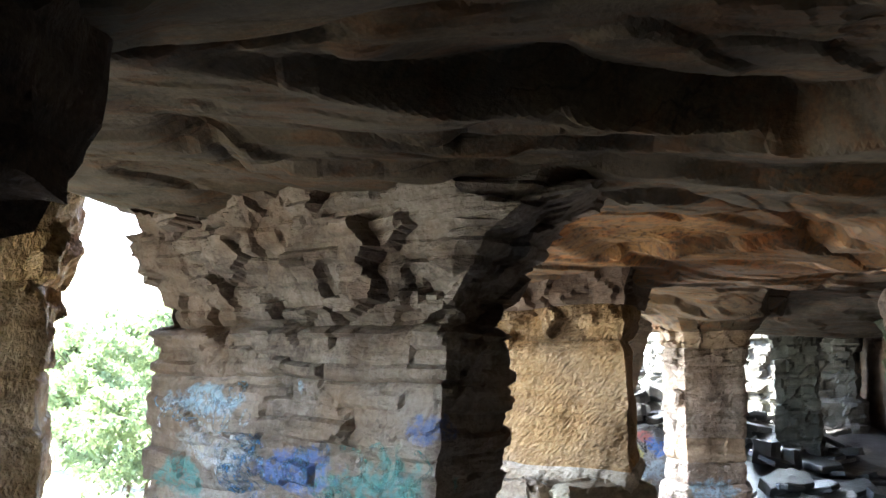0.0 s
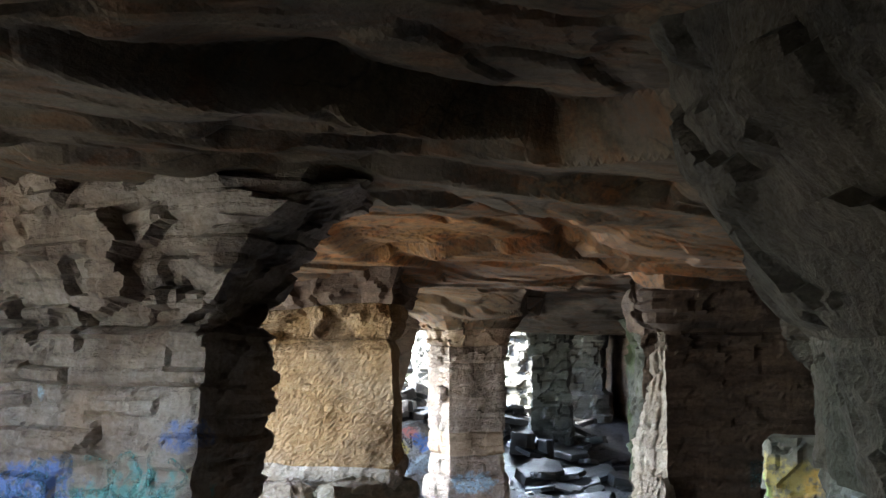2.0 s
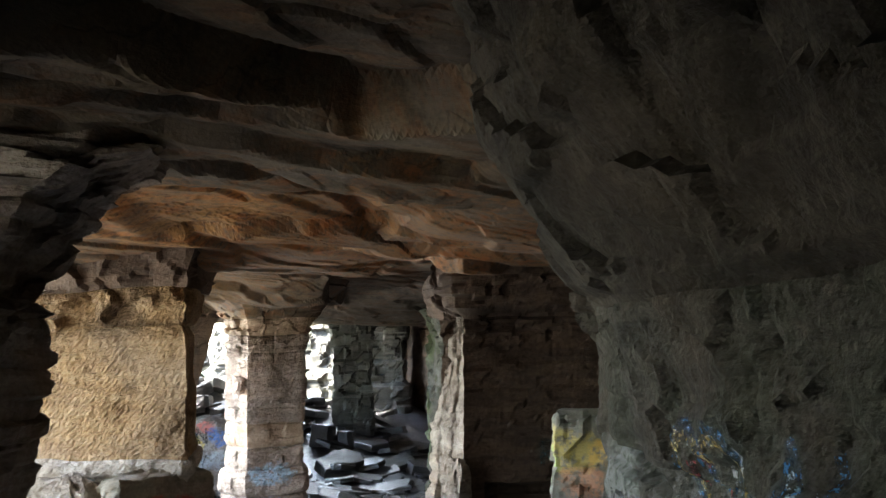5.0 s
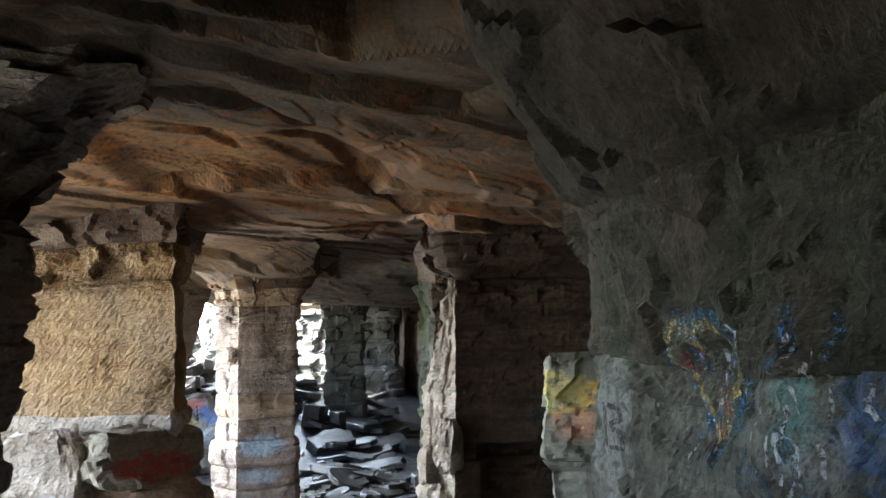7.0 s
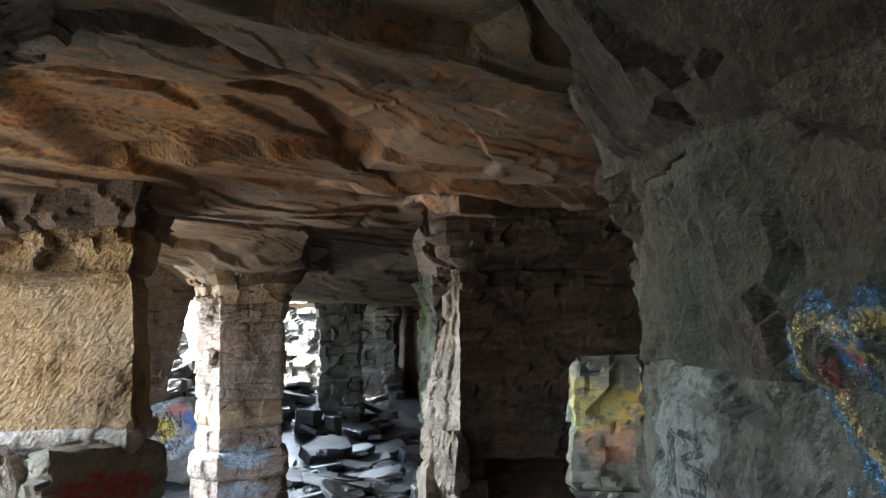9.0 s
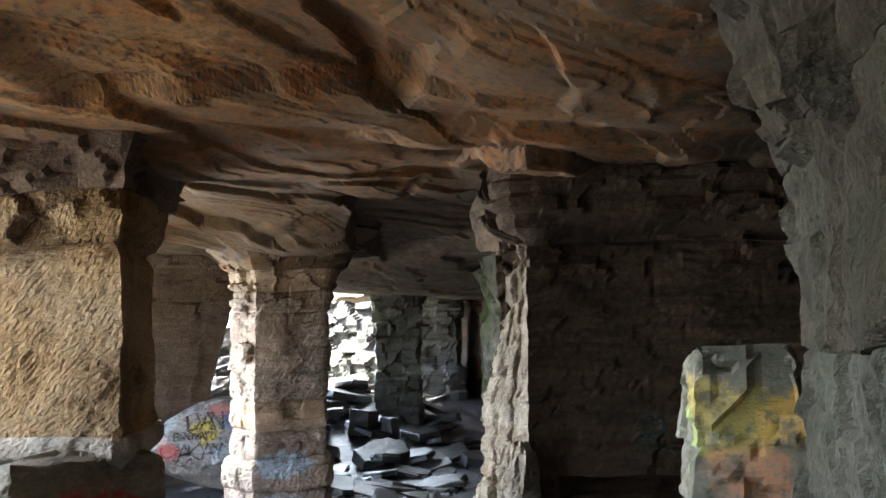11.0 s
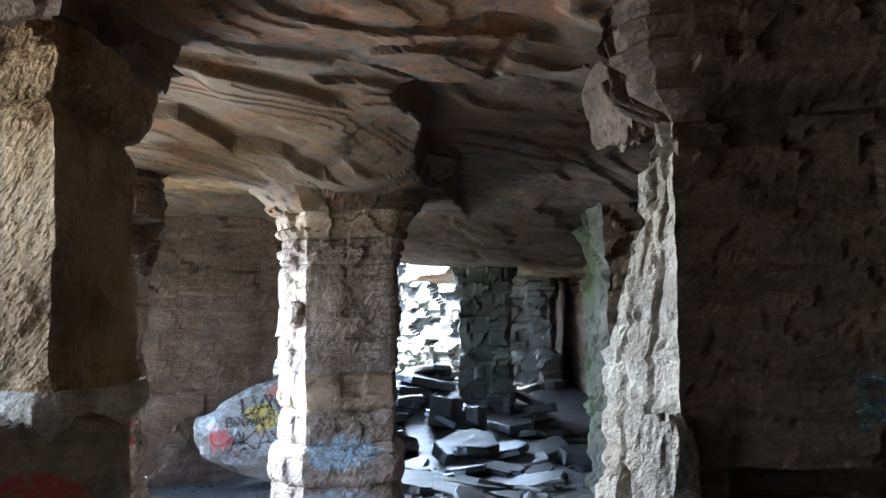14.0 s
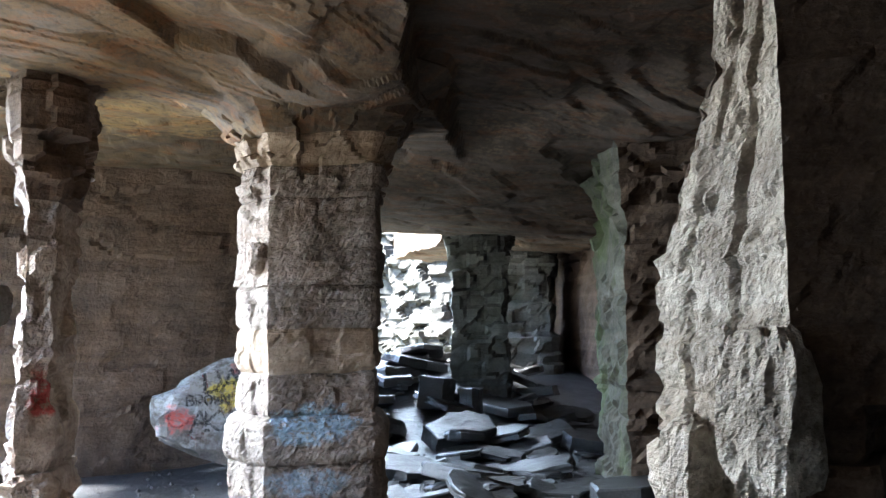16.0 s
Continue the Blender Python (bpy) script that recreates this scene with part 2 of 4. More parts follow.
# Top course: browner stone, also darkened to paint in shade under the roof.
m_green_top = rock("shaded_brown_grey_sandstone", (0.02, 0.016, 0.011), (0.056, 0.045, 0.032), (0.105, 0.087, 0.064), (0.075, 0.055, 0.035), 0.5, chisel=0.6, bump=0.6)
m_moss = rock("mossy_sandstone", (0.04, 0.038, 0.028), (0.085, 0.08, 0.06), (0.15, 0.14, 0.11), (0.07, 0.075, 0.045), 0.5, chisel=0.8, moss=(0.07, 0.095, 0.028))
m_nose = rock("sprayed_sandstone", (0.12, 0.115, 0.09), (0.26, 0.25, 0.2), (0.4, 0.39, 0.33), (0.24, 0.22, 0.17), 0.5,
              paint=[(4.85, 6.7, 2.22, 0.34, 0.22, (0.6, 0.46, 0.12), 0.7), (5.1, 6.45, 2.2, 0.22, 0.16, (0.7, 0.42, 0.1), 0.7), (4.95, 6.6, 1.92, 0.28, 0.16, (0.55, 0.24, 0.12), 0.6), (4.7, 6.85, 2.1, 0.12, 0.2, (0.4, 0.55, 0.2), 0.7), (5.2, 6.4, 1.9, 0.2, 0.25, PALE, 0.7)])
m_red_boulder = rock("red_sprayed_stone", (0.14, 0.12, 0.09), (0.28, 0.24, 0.18), (0.42, 0.37, 0.29), (0.24, 0.26, 0.2), 0.5,
                     paint=[(2.0, 10.42, 1.34, 0.55, 0.17, RED, 0.85), (1.0, 10.85, 1.4, 0.3, 0.3, PALE, 0.8)])
m_boulder = rock("tagged_boulder_stone", (0.13, 0.115, 0.1), (0.27, 0.245, 0.215), (0.38, 0.35, 0.31), (0.2, 0.175, 0.15), 0.4,
                 paint=[(4.3, 20.9, 0.85, 1.3, 0.7, WHITE, 0.45), (4.48, 20.85, 0.9, 0.32, 0.26, YELLOW, 0.95), (3.73, 20.9, 0.5, 0.28, 0.25, (0.6, 0.13, 0.1), 0.95), (4.78, 20.95, 1.3, 0.3, 0.2, (0.65, 0.22, 0.18), 0.9), (5.18, 20.85, 1.05, 0.4, 0.3, BLUE, 0.85), (4.93, 20.85, 0.5, 0.4, 0.25, PALE, 0.4)])
m_slab = rock("dark_slab_stone", (0.014, 0.014, 0.0135), (0.038, 0.037, 0.035), (0.085, 0.083, 0.077), (0.034, 0.031, 0.027), 0.5, wet=0.85)
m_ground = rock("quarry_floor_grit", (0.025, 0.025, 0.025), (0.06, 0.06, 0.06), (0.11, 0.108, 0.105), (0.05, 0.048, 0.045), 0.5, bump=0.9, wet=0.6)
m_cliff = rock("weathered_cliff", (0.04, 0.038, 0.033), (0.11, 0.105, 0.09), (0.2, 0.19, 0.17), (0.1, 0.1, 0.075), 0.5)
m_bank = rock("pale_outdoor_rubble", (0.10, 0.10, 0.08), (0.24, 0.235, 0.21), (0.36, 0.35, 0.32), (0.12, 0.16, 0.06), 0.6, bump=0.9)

# ---- plan ----
def row_line(y):
    return -3.4 + 0.489 * (y - 8.3)


def ground_z(x, y):
    p = np.stack([x, y, 0 * x], 1)
    near = 1.2 - 1.25 * smooth(3.6, 7.6, y - 0.15 * (x - 2)) * smooth(-6, 0, y)
    z = near - 0.3 * smooth(9, 16, y)
    z = z + 1.4 * smooth(21.5, 29, y) * smooth(4, 8, x)
    out = row_line(y) - 0.6 - x
    hill = smooth(15, 9, y)
    z = z + smooth(0.0, 5.0, out) * (1.6 - np.clip(z, 0, 1.2) * 0.6) * hill + 0.12 * np.clip(out - 6, 0, 60) * (0.25 + 0.75 * smooth(30, 12, y))
    r = np.hypot(x - 3, y - 10)
    z = z + 0.8 * np.exp(-((x - 8.6) ** 2 + (y - 25.0) ** 2) / 7.0)
    z = z + 2.6 * np.exp(-((x - 5.3) / 1.3) ** 2 - ((y - 27.2) / 1.9) ** 2)
    return z + (0.05 * fbm(p * 1.3, 4, 3) + 0.02 * fbm(p * 6, 3, 5)) * smooth(60, 30, r)


def ground_at(x, y):
    return float(ground_z(np.array([float(x)]), np.array([float(y)]))[0])


def axis(a, b, step, far):
    inner = list(np.arange(a, b, step))
    out, d = [], step
    lo, hi = [], []
    v, d = a, step
    while v > -far:
        d *= 1.35
        v -= d
        lo.append(v)
    v, d = b, step
    while v < far:
        d *= 1.35
        v += d
        hi.append(v)
    return np.array(lo[::-1] + inner + [b] + hi)


gx, gy = axis(-9, 15, 0.13, 900), axis(-5, 31, 0.13, 900)
GX, GY = np.meshgrid(gx, gy)
gz = ground_z(GX.ravel(), GY.ravel())
n, k = len(gx), len(gy)
idx = np.arange(n * k).reshape(k, n)
gf = np.stack([idx[:-1, :-1], idx[:-1, 1:], idx[1:, 1:], idx[1:, :-1]], -1).reshape(-1, 4)
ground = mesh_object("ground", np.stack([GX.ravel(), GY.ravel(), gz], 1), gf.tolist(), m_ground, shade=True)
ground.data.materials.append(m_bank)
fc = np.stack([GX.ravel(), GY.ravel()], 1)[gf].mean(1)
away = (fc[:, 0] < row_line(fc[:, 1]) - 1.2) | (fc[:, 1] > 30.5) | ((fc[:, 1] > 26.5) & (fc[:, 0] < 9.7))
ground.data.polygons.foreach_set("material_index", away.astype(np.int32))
tagged(ground, "dark damp grit floor of the old quarry", "ground", kind="structure")


# ---- ceiling ----
def step_line(x, y, a, b, width=0.05):
    """0 on this side of the line a-b, 1 beyond it, with the line's own wobble."""
    (ax, ay), (bx, by) = a, b
    ln = math.hypot(bx - ax, by - ay)
    u = ((x - ax) * (bx - ax) + (y - ay) * (by - ay)) / ln
    d = (-(x - ax) * (by - ay) + (y - ay) * (bx - ax)) / ln
    w = fbm(np.stack([u * 0.7, 0 * u + ax, 0 * u + 3], 1), 3, 7) * 0.3
    return smooth(-width, width, d + w), u / ln


def ledge(x, y, pts, h, reach=0.5, w=0.065):
    """A broken ledge along a crack: the near side stands h higher and falls back over the reach."""
    best = np.full(len(x), 1e9)
    d, ends = np.zeros(len(x)), np.ones(len(x))
    jit = 0.06 * fbm(np.stack([x * 2.5, y * 2.5, 0 * x + 7], 1), 3, 71)
    for i, ((ax, ay), (bx, by)) in enumerate(zip(pts, pts[1:])):
        ln2 = (bx - ax) ** 2 + (by - ay) ** 2
        u0 = ((x - ax) * (bx - ax) + (y - ay) * (by - ay)) / ln2
        u = np.clip(u0, 0, 1)
        dx, dy = x - ax - u * (bx - ax), y - ay - u * (by - ay)
        r = np.hypot(dx, dy)
        over = np.maximum(0, -u0 if i == 0 else 0) + np.maximum(0, u0 - 1 if i == len(pts) - 2 else 0)
        near = r < best
        side = np.sign((bx - ax) * (y - ay) - (by - ay) * (x - ax))
        d = np.where(near, r * side, d)
        ends = np.where(near, np.exp(-over * math.sqrt(ln2) / 0.12), ends)
        best = np.where(near, r, best)
    d = d + jit
    return h * smooth(w, -w, d) * np.exp(np.minimum(d, 0) / reach) * ends


LEDGES = [
    ([(2.39, 7.66), (2.93, 7.92), (3.17, 8.28), (3.51, 8.68), (3.84, 9.11), (4.04, 9.21), (4.02, 8.71), (3.92, 8.23)], 0.13, 0.4),
    ([(2.6, 8.4), (3.2, 8.84), (3.81, 9.08)], 0.07, 0.25),
    ([(2.03, 9.78), (2.34, 10.13), (2.63, 10.48), (3.04, 11.3)], 0.10, 0.4),
    ([(5.15, 10.3), (5.12, 9.97), (5.32, 9.51), (5.7, 9.49), (6.36, 9.79), (7.46, 10.55)], 0.2, 0.5),
    ([(2.42, 14.37), (2.86, 14.24), (3.46, 15.0), (3.94, 14.86), (4.44, 15.08)], 0.15, 0.5),
    ([(0.08, 5.1), (0.66, 5.3), (1.4, 5.65), (2.09, 5.55)], 0.14, 0.5),
    ([(1.09, 5.95), (1.6, 5.95), (2.26, 6.15), (2.83, 6.0), (3.45, 6.0)], 0.16, 0.45),
    ([(1.13, 6.66), (1.54, 6.5), (2.03, 6.65), (2.48, 7.06), (3.24, 7.13)], 0.12, 0.35),
    ([(-2.0, 6.0), (-1.0, 5.6), (0.2, 5.8), (1.0, 6.2)], 0.1, 0.5),
    ([(-1.5, 4.9), (-0.4, 4.9), (0.6, 5.0)], 0.08, 0.5),
    ([(2.6, 12.6), (3.3, 12.9), (4.2, 13.4)], 0.1, 0.5),
    ([(1.3, 8.1), (1.9, 8.2), (2.3, 8.6)], 0.07, 0.3),
]


def ceiling_z(x, y):
    p = np.stack([x, y, 0 * x], 1)
    z = 4.62 - 0.34 * smooth(5.0, 9.0, y) - 0.3 * smooth(14, 24, y) + 0.25 * smooth(3, -3, y)
    warp = fbm(p * 0.5, 3, 11)
    q = np.stack([x * 0.17 + 0.06 * y + 0.2 * warp, y * 0.36 - 0.10 * x + 0.3 * warp, 0 * x], 1)
    f = fbm(q, 4, 23) * 4.6 + 0.3 * creased(x * 0.9 + 0.4 * y, y * 1.1 - 0.3 * x, 67) + 0.08 * creased(x * 3.1, y * 3.4, 69)
    fl = np.floor(f)
    z = z + 0.065 * (fl + 0.25 * (f - fl) + 0.75 * smooth(0.82, 1.0, f - fl))
    f2 = fbm(np.stack([x * 0.5 + 0.3 * warp, y * 1.0 - 0.25 * x, 0 * x + 4], 1), 4, 31) * 6 + 0.2 * creased(x * 2.3, y * 2.9, 73)
    fl2 = np.floor(f2)
    z = z + 0.013 * (fl2 + smooth(0.85, 1.0, f2 - fl2))
    # long open bedding cracks
    g = fbm(np.stack([x * 0.3, y * 0.7 - 0.2 * x, 0 * x + 9], 1), 3, 35)
    z = z + 0.05 * np.exp(-(g / 0.03) ** 2) * smooth(-0.1, 0.3, fbm(p * 0.6, 2, 37))
    s, u = step_line(x, y, (-0.9, 3.6), (2.15, 5.55), 0.09)
    z = z + 0.42 * (1 - s) * smooth(-0.2, 0.5, u) * smooth(1.06, 1.0, u) * smooth(-2.0, -0.4, y - 4)
    s, u = step_line(x, y, (0.3, 6.5), (3.9, 6.9), 0.09)
    z = z + 0.15 * s * smooth(-0.1, 0.05, u) * smooth(1.2, 0.9, u) * smooth(10.5, 8.0, y)
    s, u = step_line(x, y, (1.9, 9.9), (4.1, 8.7), 0.06)
    z = z + 0.15 * (1 - s) * smooth(-0.1, 0.05, u) * smooth(1.6, 0.8, u) * smooth(7.6, 8.6, y)
    s, u = step_line(x, y, (2.6, 12.0), (5.6, 13.2), 0.07)
    z = z + 0.18 * s * smooth(-0.1, 0.1, u) * smooth(1.1, 0.9, u) * smooth(15.5, 13.5, y)
    # the bed under the slender pillar's head hangs lower; beyond its broken edge the roof is deeper
    s, u = step_line(x, y, (4.5, 12.7), (5.85, 15.4), 0.07)
    z = z + 0.32 * (1 - s) * smooth(-0.15, 0.1, u) * smooth(2.2, 1.5, u) * smooth(9.5, 7.5, x) * smooth(4.4, 4.9, x)
    z = z - 0.3 * np.exp(-((x - 4.7) / 1.1) ** 2 - ((y - 15.7) / 1.4) ** 2) * s
    z = z - 0.2 * smooth(18.0, 20.5, y) * smooth(5.0, 7.0, x) * smooth(26, 23, y)
    z = z + 0.38 * smooth(5.3, 4.5, x) * smooth(17.2, 19.0, y)
    ex, ey = (x - 5.6) * 0.9 + (y - 9.4) * -0.4, (x - 5.6) * 0.4 + (y - 9.4) * 0.9
    z = z - 0.14 * smooth(1.2, 0.7, np.hypot(ex / 1.5, ey / 0.55))
    z = z + 0.7 * smooth(1.6, -1.0, x - row_line(y)) * smooth(14, 11, y) * smooth(5.5, 7.5, y)
    w2 = 0.35 * fbm(p * 0.9 + 7, 2, 43)
    a, b = 0.94 * x - 0.34 * y + w2, 0.34 * x + 0.94 * y - w2
    z = z + 0.045 * creased(a * 0.75, b * 1.2, 61) + 0.009 * creased(a * 2.1 + 0.3, b * 3.0, 63) + 0.002 * creased(a * 6.0, b * 7.0, 65)
    z = z + 0.010 * fbm(p * 1.8, 3, 41)
    for pts, h, reach in LEDGES:
        z = z + ledge(x, y, pts, h, reach)
    return z


def roofed(x, y):
    # Edge pushed out along two unseen stretches to keep daylight off the inside.
    edge = row_line(y) - 0.9 - 1.2 * smooth(6.5, 4.5, y) - 2.2 * smooth(16.6, 17.6, y) * smooth(24, 22, y) + 0.5 * fbm(np.stack([y * 0.5, 0 * y, 0 * y], 1), 3, 51)
    hole = (y > 26.0) & (x < 9.7)
    return (x > edge) & (y < 30.5) & ~hole


def stretch_axis(fine_a, fine_b, fine, a, b, coarse):
    return np.unique(np.round(np.concatenate([np.arange(a, fine_a, coarse), np.arange(fine_a, fine_b, fine), np.arange(fine_b, b, coarse)]), 4))


cx, cy = stretch_axis(-3.5, 7.5, 0.036, -9, 18, 0.12), stretch_axis(2.2, 17.0, 0.036, -8, 31, 0.12)
CX, CY = np.meshgrid(cx, cy)
x, y = CX.ravel(), CY.ravel()
low = np.stack([x, y, ceiling_z(x, y)], 1)
n, k = len(cx), len(cy)
idx = np.arange(n * k).reshape(k, n)
quads = np.stack([idx[:-1, :-1], idx[1:, :-1], idx[1:, 1:], idx[:-1, 1:]], -1).reshape(-1, 4)
mid_p = low[quads].mean(1)
quads = quads[roofed(mid_p[:, 0], mid_p[:, 1])]
# rim of the roof: edges used once
e = np.concatenate([quads[:, [a, (a + 1) % 4]] for a in range(4)])
key = np.sort(e, 1)
_, first, counts = np.unique(key[:, 0] * (n * k) + key[:, 1], return_index=True, return_counts=True)
rim = e[first[counts == 1]]
used = np.unique(quads)
remap = -np.ones(n * k, dtype=np.int64)
remap[used] = np.arange(len(used))
rim_v = np.unique(rim)
top_of = {int(v): len(used) + i for i, v in enumerate(rim_v)}
verts = np.concatenate([low[used], np.stack([low[rim_v, 0], low[rim_v, 1], np.full(len(rim_v), 8.5)], 1)])
faces = remap[quads].tolist() + [(int(remap[b]), int(remap[a]), top_of[int(a)], top_of[int(b)]) for a, b in rim]
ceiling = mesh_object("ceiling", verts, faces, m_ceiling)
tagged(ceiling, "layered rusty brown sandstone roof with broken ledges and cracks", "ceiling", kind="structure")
# the rock above, one thick cover over the roof
cover_v = [(-11.5, -9, 8.4), (18.5, -9, 8.4), (18.5, 26, 8.4), (5.0, 26, 8.4)]
cover = mesh_object("ceiling_cover", cover_v + [(a, b, 9.2) for a, b, c in cover_v],
                    [(3, 2, 1, 0), (4, 5, 6, 7), (0, 1, 5, 4), (1, 2, 6, 5), (2, 3, 7, 6), (3, 0, 4, 7)], m_grey)
tagged(cover, "thick sandstone bed above the quarry chambers", "rock", kind="structure")


# ---- rock walls and pillars ----
def bedding(z, s, seed, ch, bw, ledges=None):
    """Bed and block offsets along a face: returns block offset (-1..1) and joint depth (0..1)."""
    rng = np.random.RandomState(seed)
    zb = [-2.0] if ledges is None else list(ledges)
    while ledges is None and zb[-1] < 9:
        zb.append(zb[-1] + rng.uniform(*ch))
    zb = np.array(zb)
    ci = np.clip(np.searchsorted(zb, z) - 1, 0, len(zb) - 2)
    off = np.zeros(len(z))
    joint = 1 - smooth(0.0, 0.03, np.minimum(np.abs(z - zb[ci]), np.abs(zb[ci + 1] - z)))
    for c in range(len(zb) - 1):
        sel = ci == c
        if not sel.any():
            continue
        sb = [-1.0]
        while sb[-1] < 40:
            sb.append(sb[-1] + rng.uniform(*bw))
        sb = np.array(sb)
        bi = np.clip(np.searchsorted(sb, s[sel]) - 1, 0, len(sb) - 2)
        vals = rng.uniform(-1, 1, len(sb)) * 0.6 + rng.uniform(-1, 1) * 0.6
        off[sel] = vals[bi]
        gap = np.minimum(np.abs(s[sel] - sb[bi]), np.abs(sb[bi + 1] - s[sel]))
        joint[sel] = np.maximum(joint[sel], 1 - smooth(0, 0.03, gap))
    return off, joint


def rock_column(name, plan, z0, z1, material, profile, seed, step=0.06, rough=0.05, block=0.05, joint=0.012, ch=(0.3, 0.8), bw=(0.9, 2.6),
                courses=None, parent=None, lean=None, big=0.06, warp=None, facet=(0.45, 0.03, 0.08, 3.4), squash=1.3, seam=0.022, part_name="rock_course", mats=None):
    """A rock body over a plan polygon (counter-clockwise), its faces bedded, blocky and rough. With courses it is cut into stacked parts."""
    plan = [Vector((*p, 0)) for p in plan]
    pts, nor, ss, s = [], [], [], 0.0
    for a, b in zip(plan, plan[1:] + plan[:1]):
        d = b - a
        cnt = max(2, int(round(d.length / step)))
        nn = Vector((d.y, -d.x, 0)).normalized()
        for i in range(cnt):
            pts.append(a + d * (i / cnt))
            nor.append(nn)
            ss.append(s + d.length * i / cnt)
        s += d.length
    pts, nor, ss = np.array(pts), np.array(nor), np.array(ss)
    for _ in range(1):
        nor = nor + np.roll(nor, 1, 0) + np.roll(nor, -1, 0)
        nor /= np.linalg.norm(nor, axis=1)[:, None]
    cuts = courses or [z0, z1]
    pz, pg = zip(*profile)
    cnt = len(pts)
    holder = parent
    made = []
    for c in range(len(cuts) - 1):
        lo, hi = cuts[c], cuts[c + 1]
        zs = np.linspace(lo, hi, max(2, int(round((hi - lo) / step)) + 1))
        Z, I = np.meshgrid(zs, np.arange(cnt), indexing="ij")
        Z, I = Z.ravel(), I.ravel()
        base = pts[I].copy()
        base[:, 2] = Z
        off, jn = bedding(Z + 0.06 * fbm(base * 0.9, 2, seed + 3), ss[I] + 0.1 * fbm(base * 1.7, 2, seed + 4), seed, ch, bw)
        grow = np.interp(Z, pz, pg)
        bev = 0.0
        if courses:
            edge = np.minimum(Z - lo, hi - Z)
            bev = -seam * (1 - smooth(0, 0.05, edge)) * (1 + fbm(base * 1.5, 2, seed + 8)) + 0.035 * hash3(np.array([c]), np.array([seed]), np.array([1]), 5)[0]
        disp = grow + bev + block * off - joint * jn + rough * fbm(base * 2.4, 5, seed) + big * fbm(base * 0.8, 2, seed + 5)
        fs, fa, fb, fz = facet
        disp += (fa + (fb - fa) * smooth(fz - 0.15, fz + 0.15, Z)) * facets((base + 0.1 * fbm(base * 1.3, 2, seed + 6)[:, None]) / fs * np.array([1, 1, squash]), seed)
        co = base + nor[I] * disp[:, None]
        co[:, 2] += 0.09 * fbm(base * np.array([1.1, 1.1, 0.5]), 3, seed + 9)
        if lean is not None:
            co[:, :2] += np.array(lean)[None] * (Z - z0)[:, None]
        if warp:
            warp(co)
        rows = len(zs)
        idx = np.arange(rows * cnt).reshape(rows, cnt)
        nx = np.roll(idx, -1, 1)
        f = np.stack([idx[:-1], nx[:-1], nx[1:], idx[1:]], -1).reshape(-1, 4).tolist()
        f.append(list(idx[0][::-1]))
        f.append(list(idx[-1]))
        made.append(mesh_object(part_name if courses else name, co, f, (mats or {}).get(c, material), holder))
    return made


def pillar(label, plan, z0, z1, material, profile, seed, courses, end=None, **kw):
    root = new("rock_pillar")
    cxy = np.mean(plan, 0)
    root.location = (*cxy, z0)
    bpy.context.view_layer.update()
    for ob in rock_column("rock_pillar", plan, z0, z1, material, profile, seed, courses=courses, parent=root, **kw):
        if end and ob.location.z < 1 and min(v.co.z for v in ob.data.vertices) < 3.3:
            # the short end, from the plan's last point to its first, takes a daylit colour
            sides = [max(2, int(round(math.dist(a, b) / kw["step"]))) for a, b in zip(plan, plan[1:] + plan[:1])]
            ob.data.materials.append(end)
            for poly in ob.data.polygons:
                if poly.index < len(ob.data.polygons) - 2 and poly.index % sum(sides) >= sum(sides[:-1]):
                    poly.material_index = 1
        ob.matrix_parent_inverse = Matrix.Translation((-cxy[0], -cxy[1], -z0))
    return tagged(root, label, "pillar", "quarry pillars")


FLARE = [(-1, 0.05), (2.9, 0.0), (3.5, 0.04), (3.9, 0.12), (5.2, 0.3)]


def overhang(co):
    """Broken rock that leans out above the nearer stretch of the wall."""
    k = 0.5 * smooth(3.2, 4.4, co[:, 2]) * smooth(5.0, 4.2, co[:, 1]) * (co[:, 0] < 5)
    co[:, 0] -= k


def taper_end(co):
    """Draws the far edge of the daylit end back towards the top and undercuts the foot of the long face."""
    near = co[:, 0] < 7.0
    k = np.interp(co[:, 2], [2.0, 2.96, 3.35, 4.0], [0, 0.5, 0.69, 0.8]) * near
    co[:, 1] = np.where(near, 10.5 + (co[:, 1] - 10.5) * (1 - k * (co[:, 1] > 10.5)), co[:, 1])
    # two open upright cracks down the daylit end
    face = (co[:, 0] < 6.15) & (co[:, 1] > 10.55)
    wob = 0.05 * fbm(np.stack([0 * co[:, 2], 0 * co[:, 2], co[:, 2] * 2.2], 1), 3, 95)
    for at, depth in ((0.36, 0.06), (0.72, 0.045)):
        mid = 10.5 + at * (1 - k) + wob
        co[:, 0] += depth * face * np.exp(-((co[:, 1] - mid) / 0.022) ** 2)
    front = (co[:, 0] - 5.82) * 0.504 + (co[:, 1] - 10.45) * 0.863 < 0.35
    cut = 0.4 * smooth(1.33, 1.27, co[:, 2] + 0.05 * fbm(co * np.array([1.2, 1.2, 0.1]), 2, 91)) * smooth(6.05, 6.2, co[:, 0]) * front
    co[:, 0] += 0.504 * cut
    co[:, 1] += 0.863 * cut


def flare_end(co):
    """The shaded end of the broad pillar: drawn in at the foot, spreading into the roof at the top."""
    k = np.interp(co[:, 2], [2.0, 2.2, 3.4, 4.0, 4.25, 4.45, 4.8], [-0.17, -0.15, 0, 0.1, 0.26, 0.5, 0.75]) * smooth(-0.8, 0.25, co[:, 0])
    co[:, 0] += k


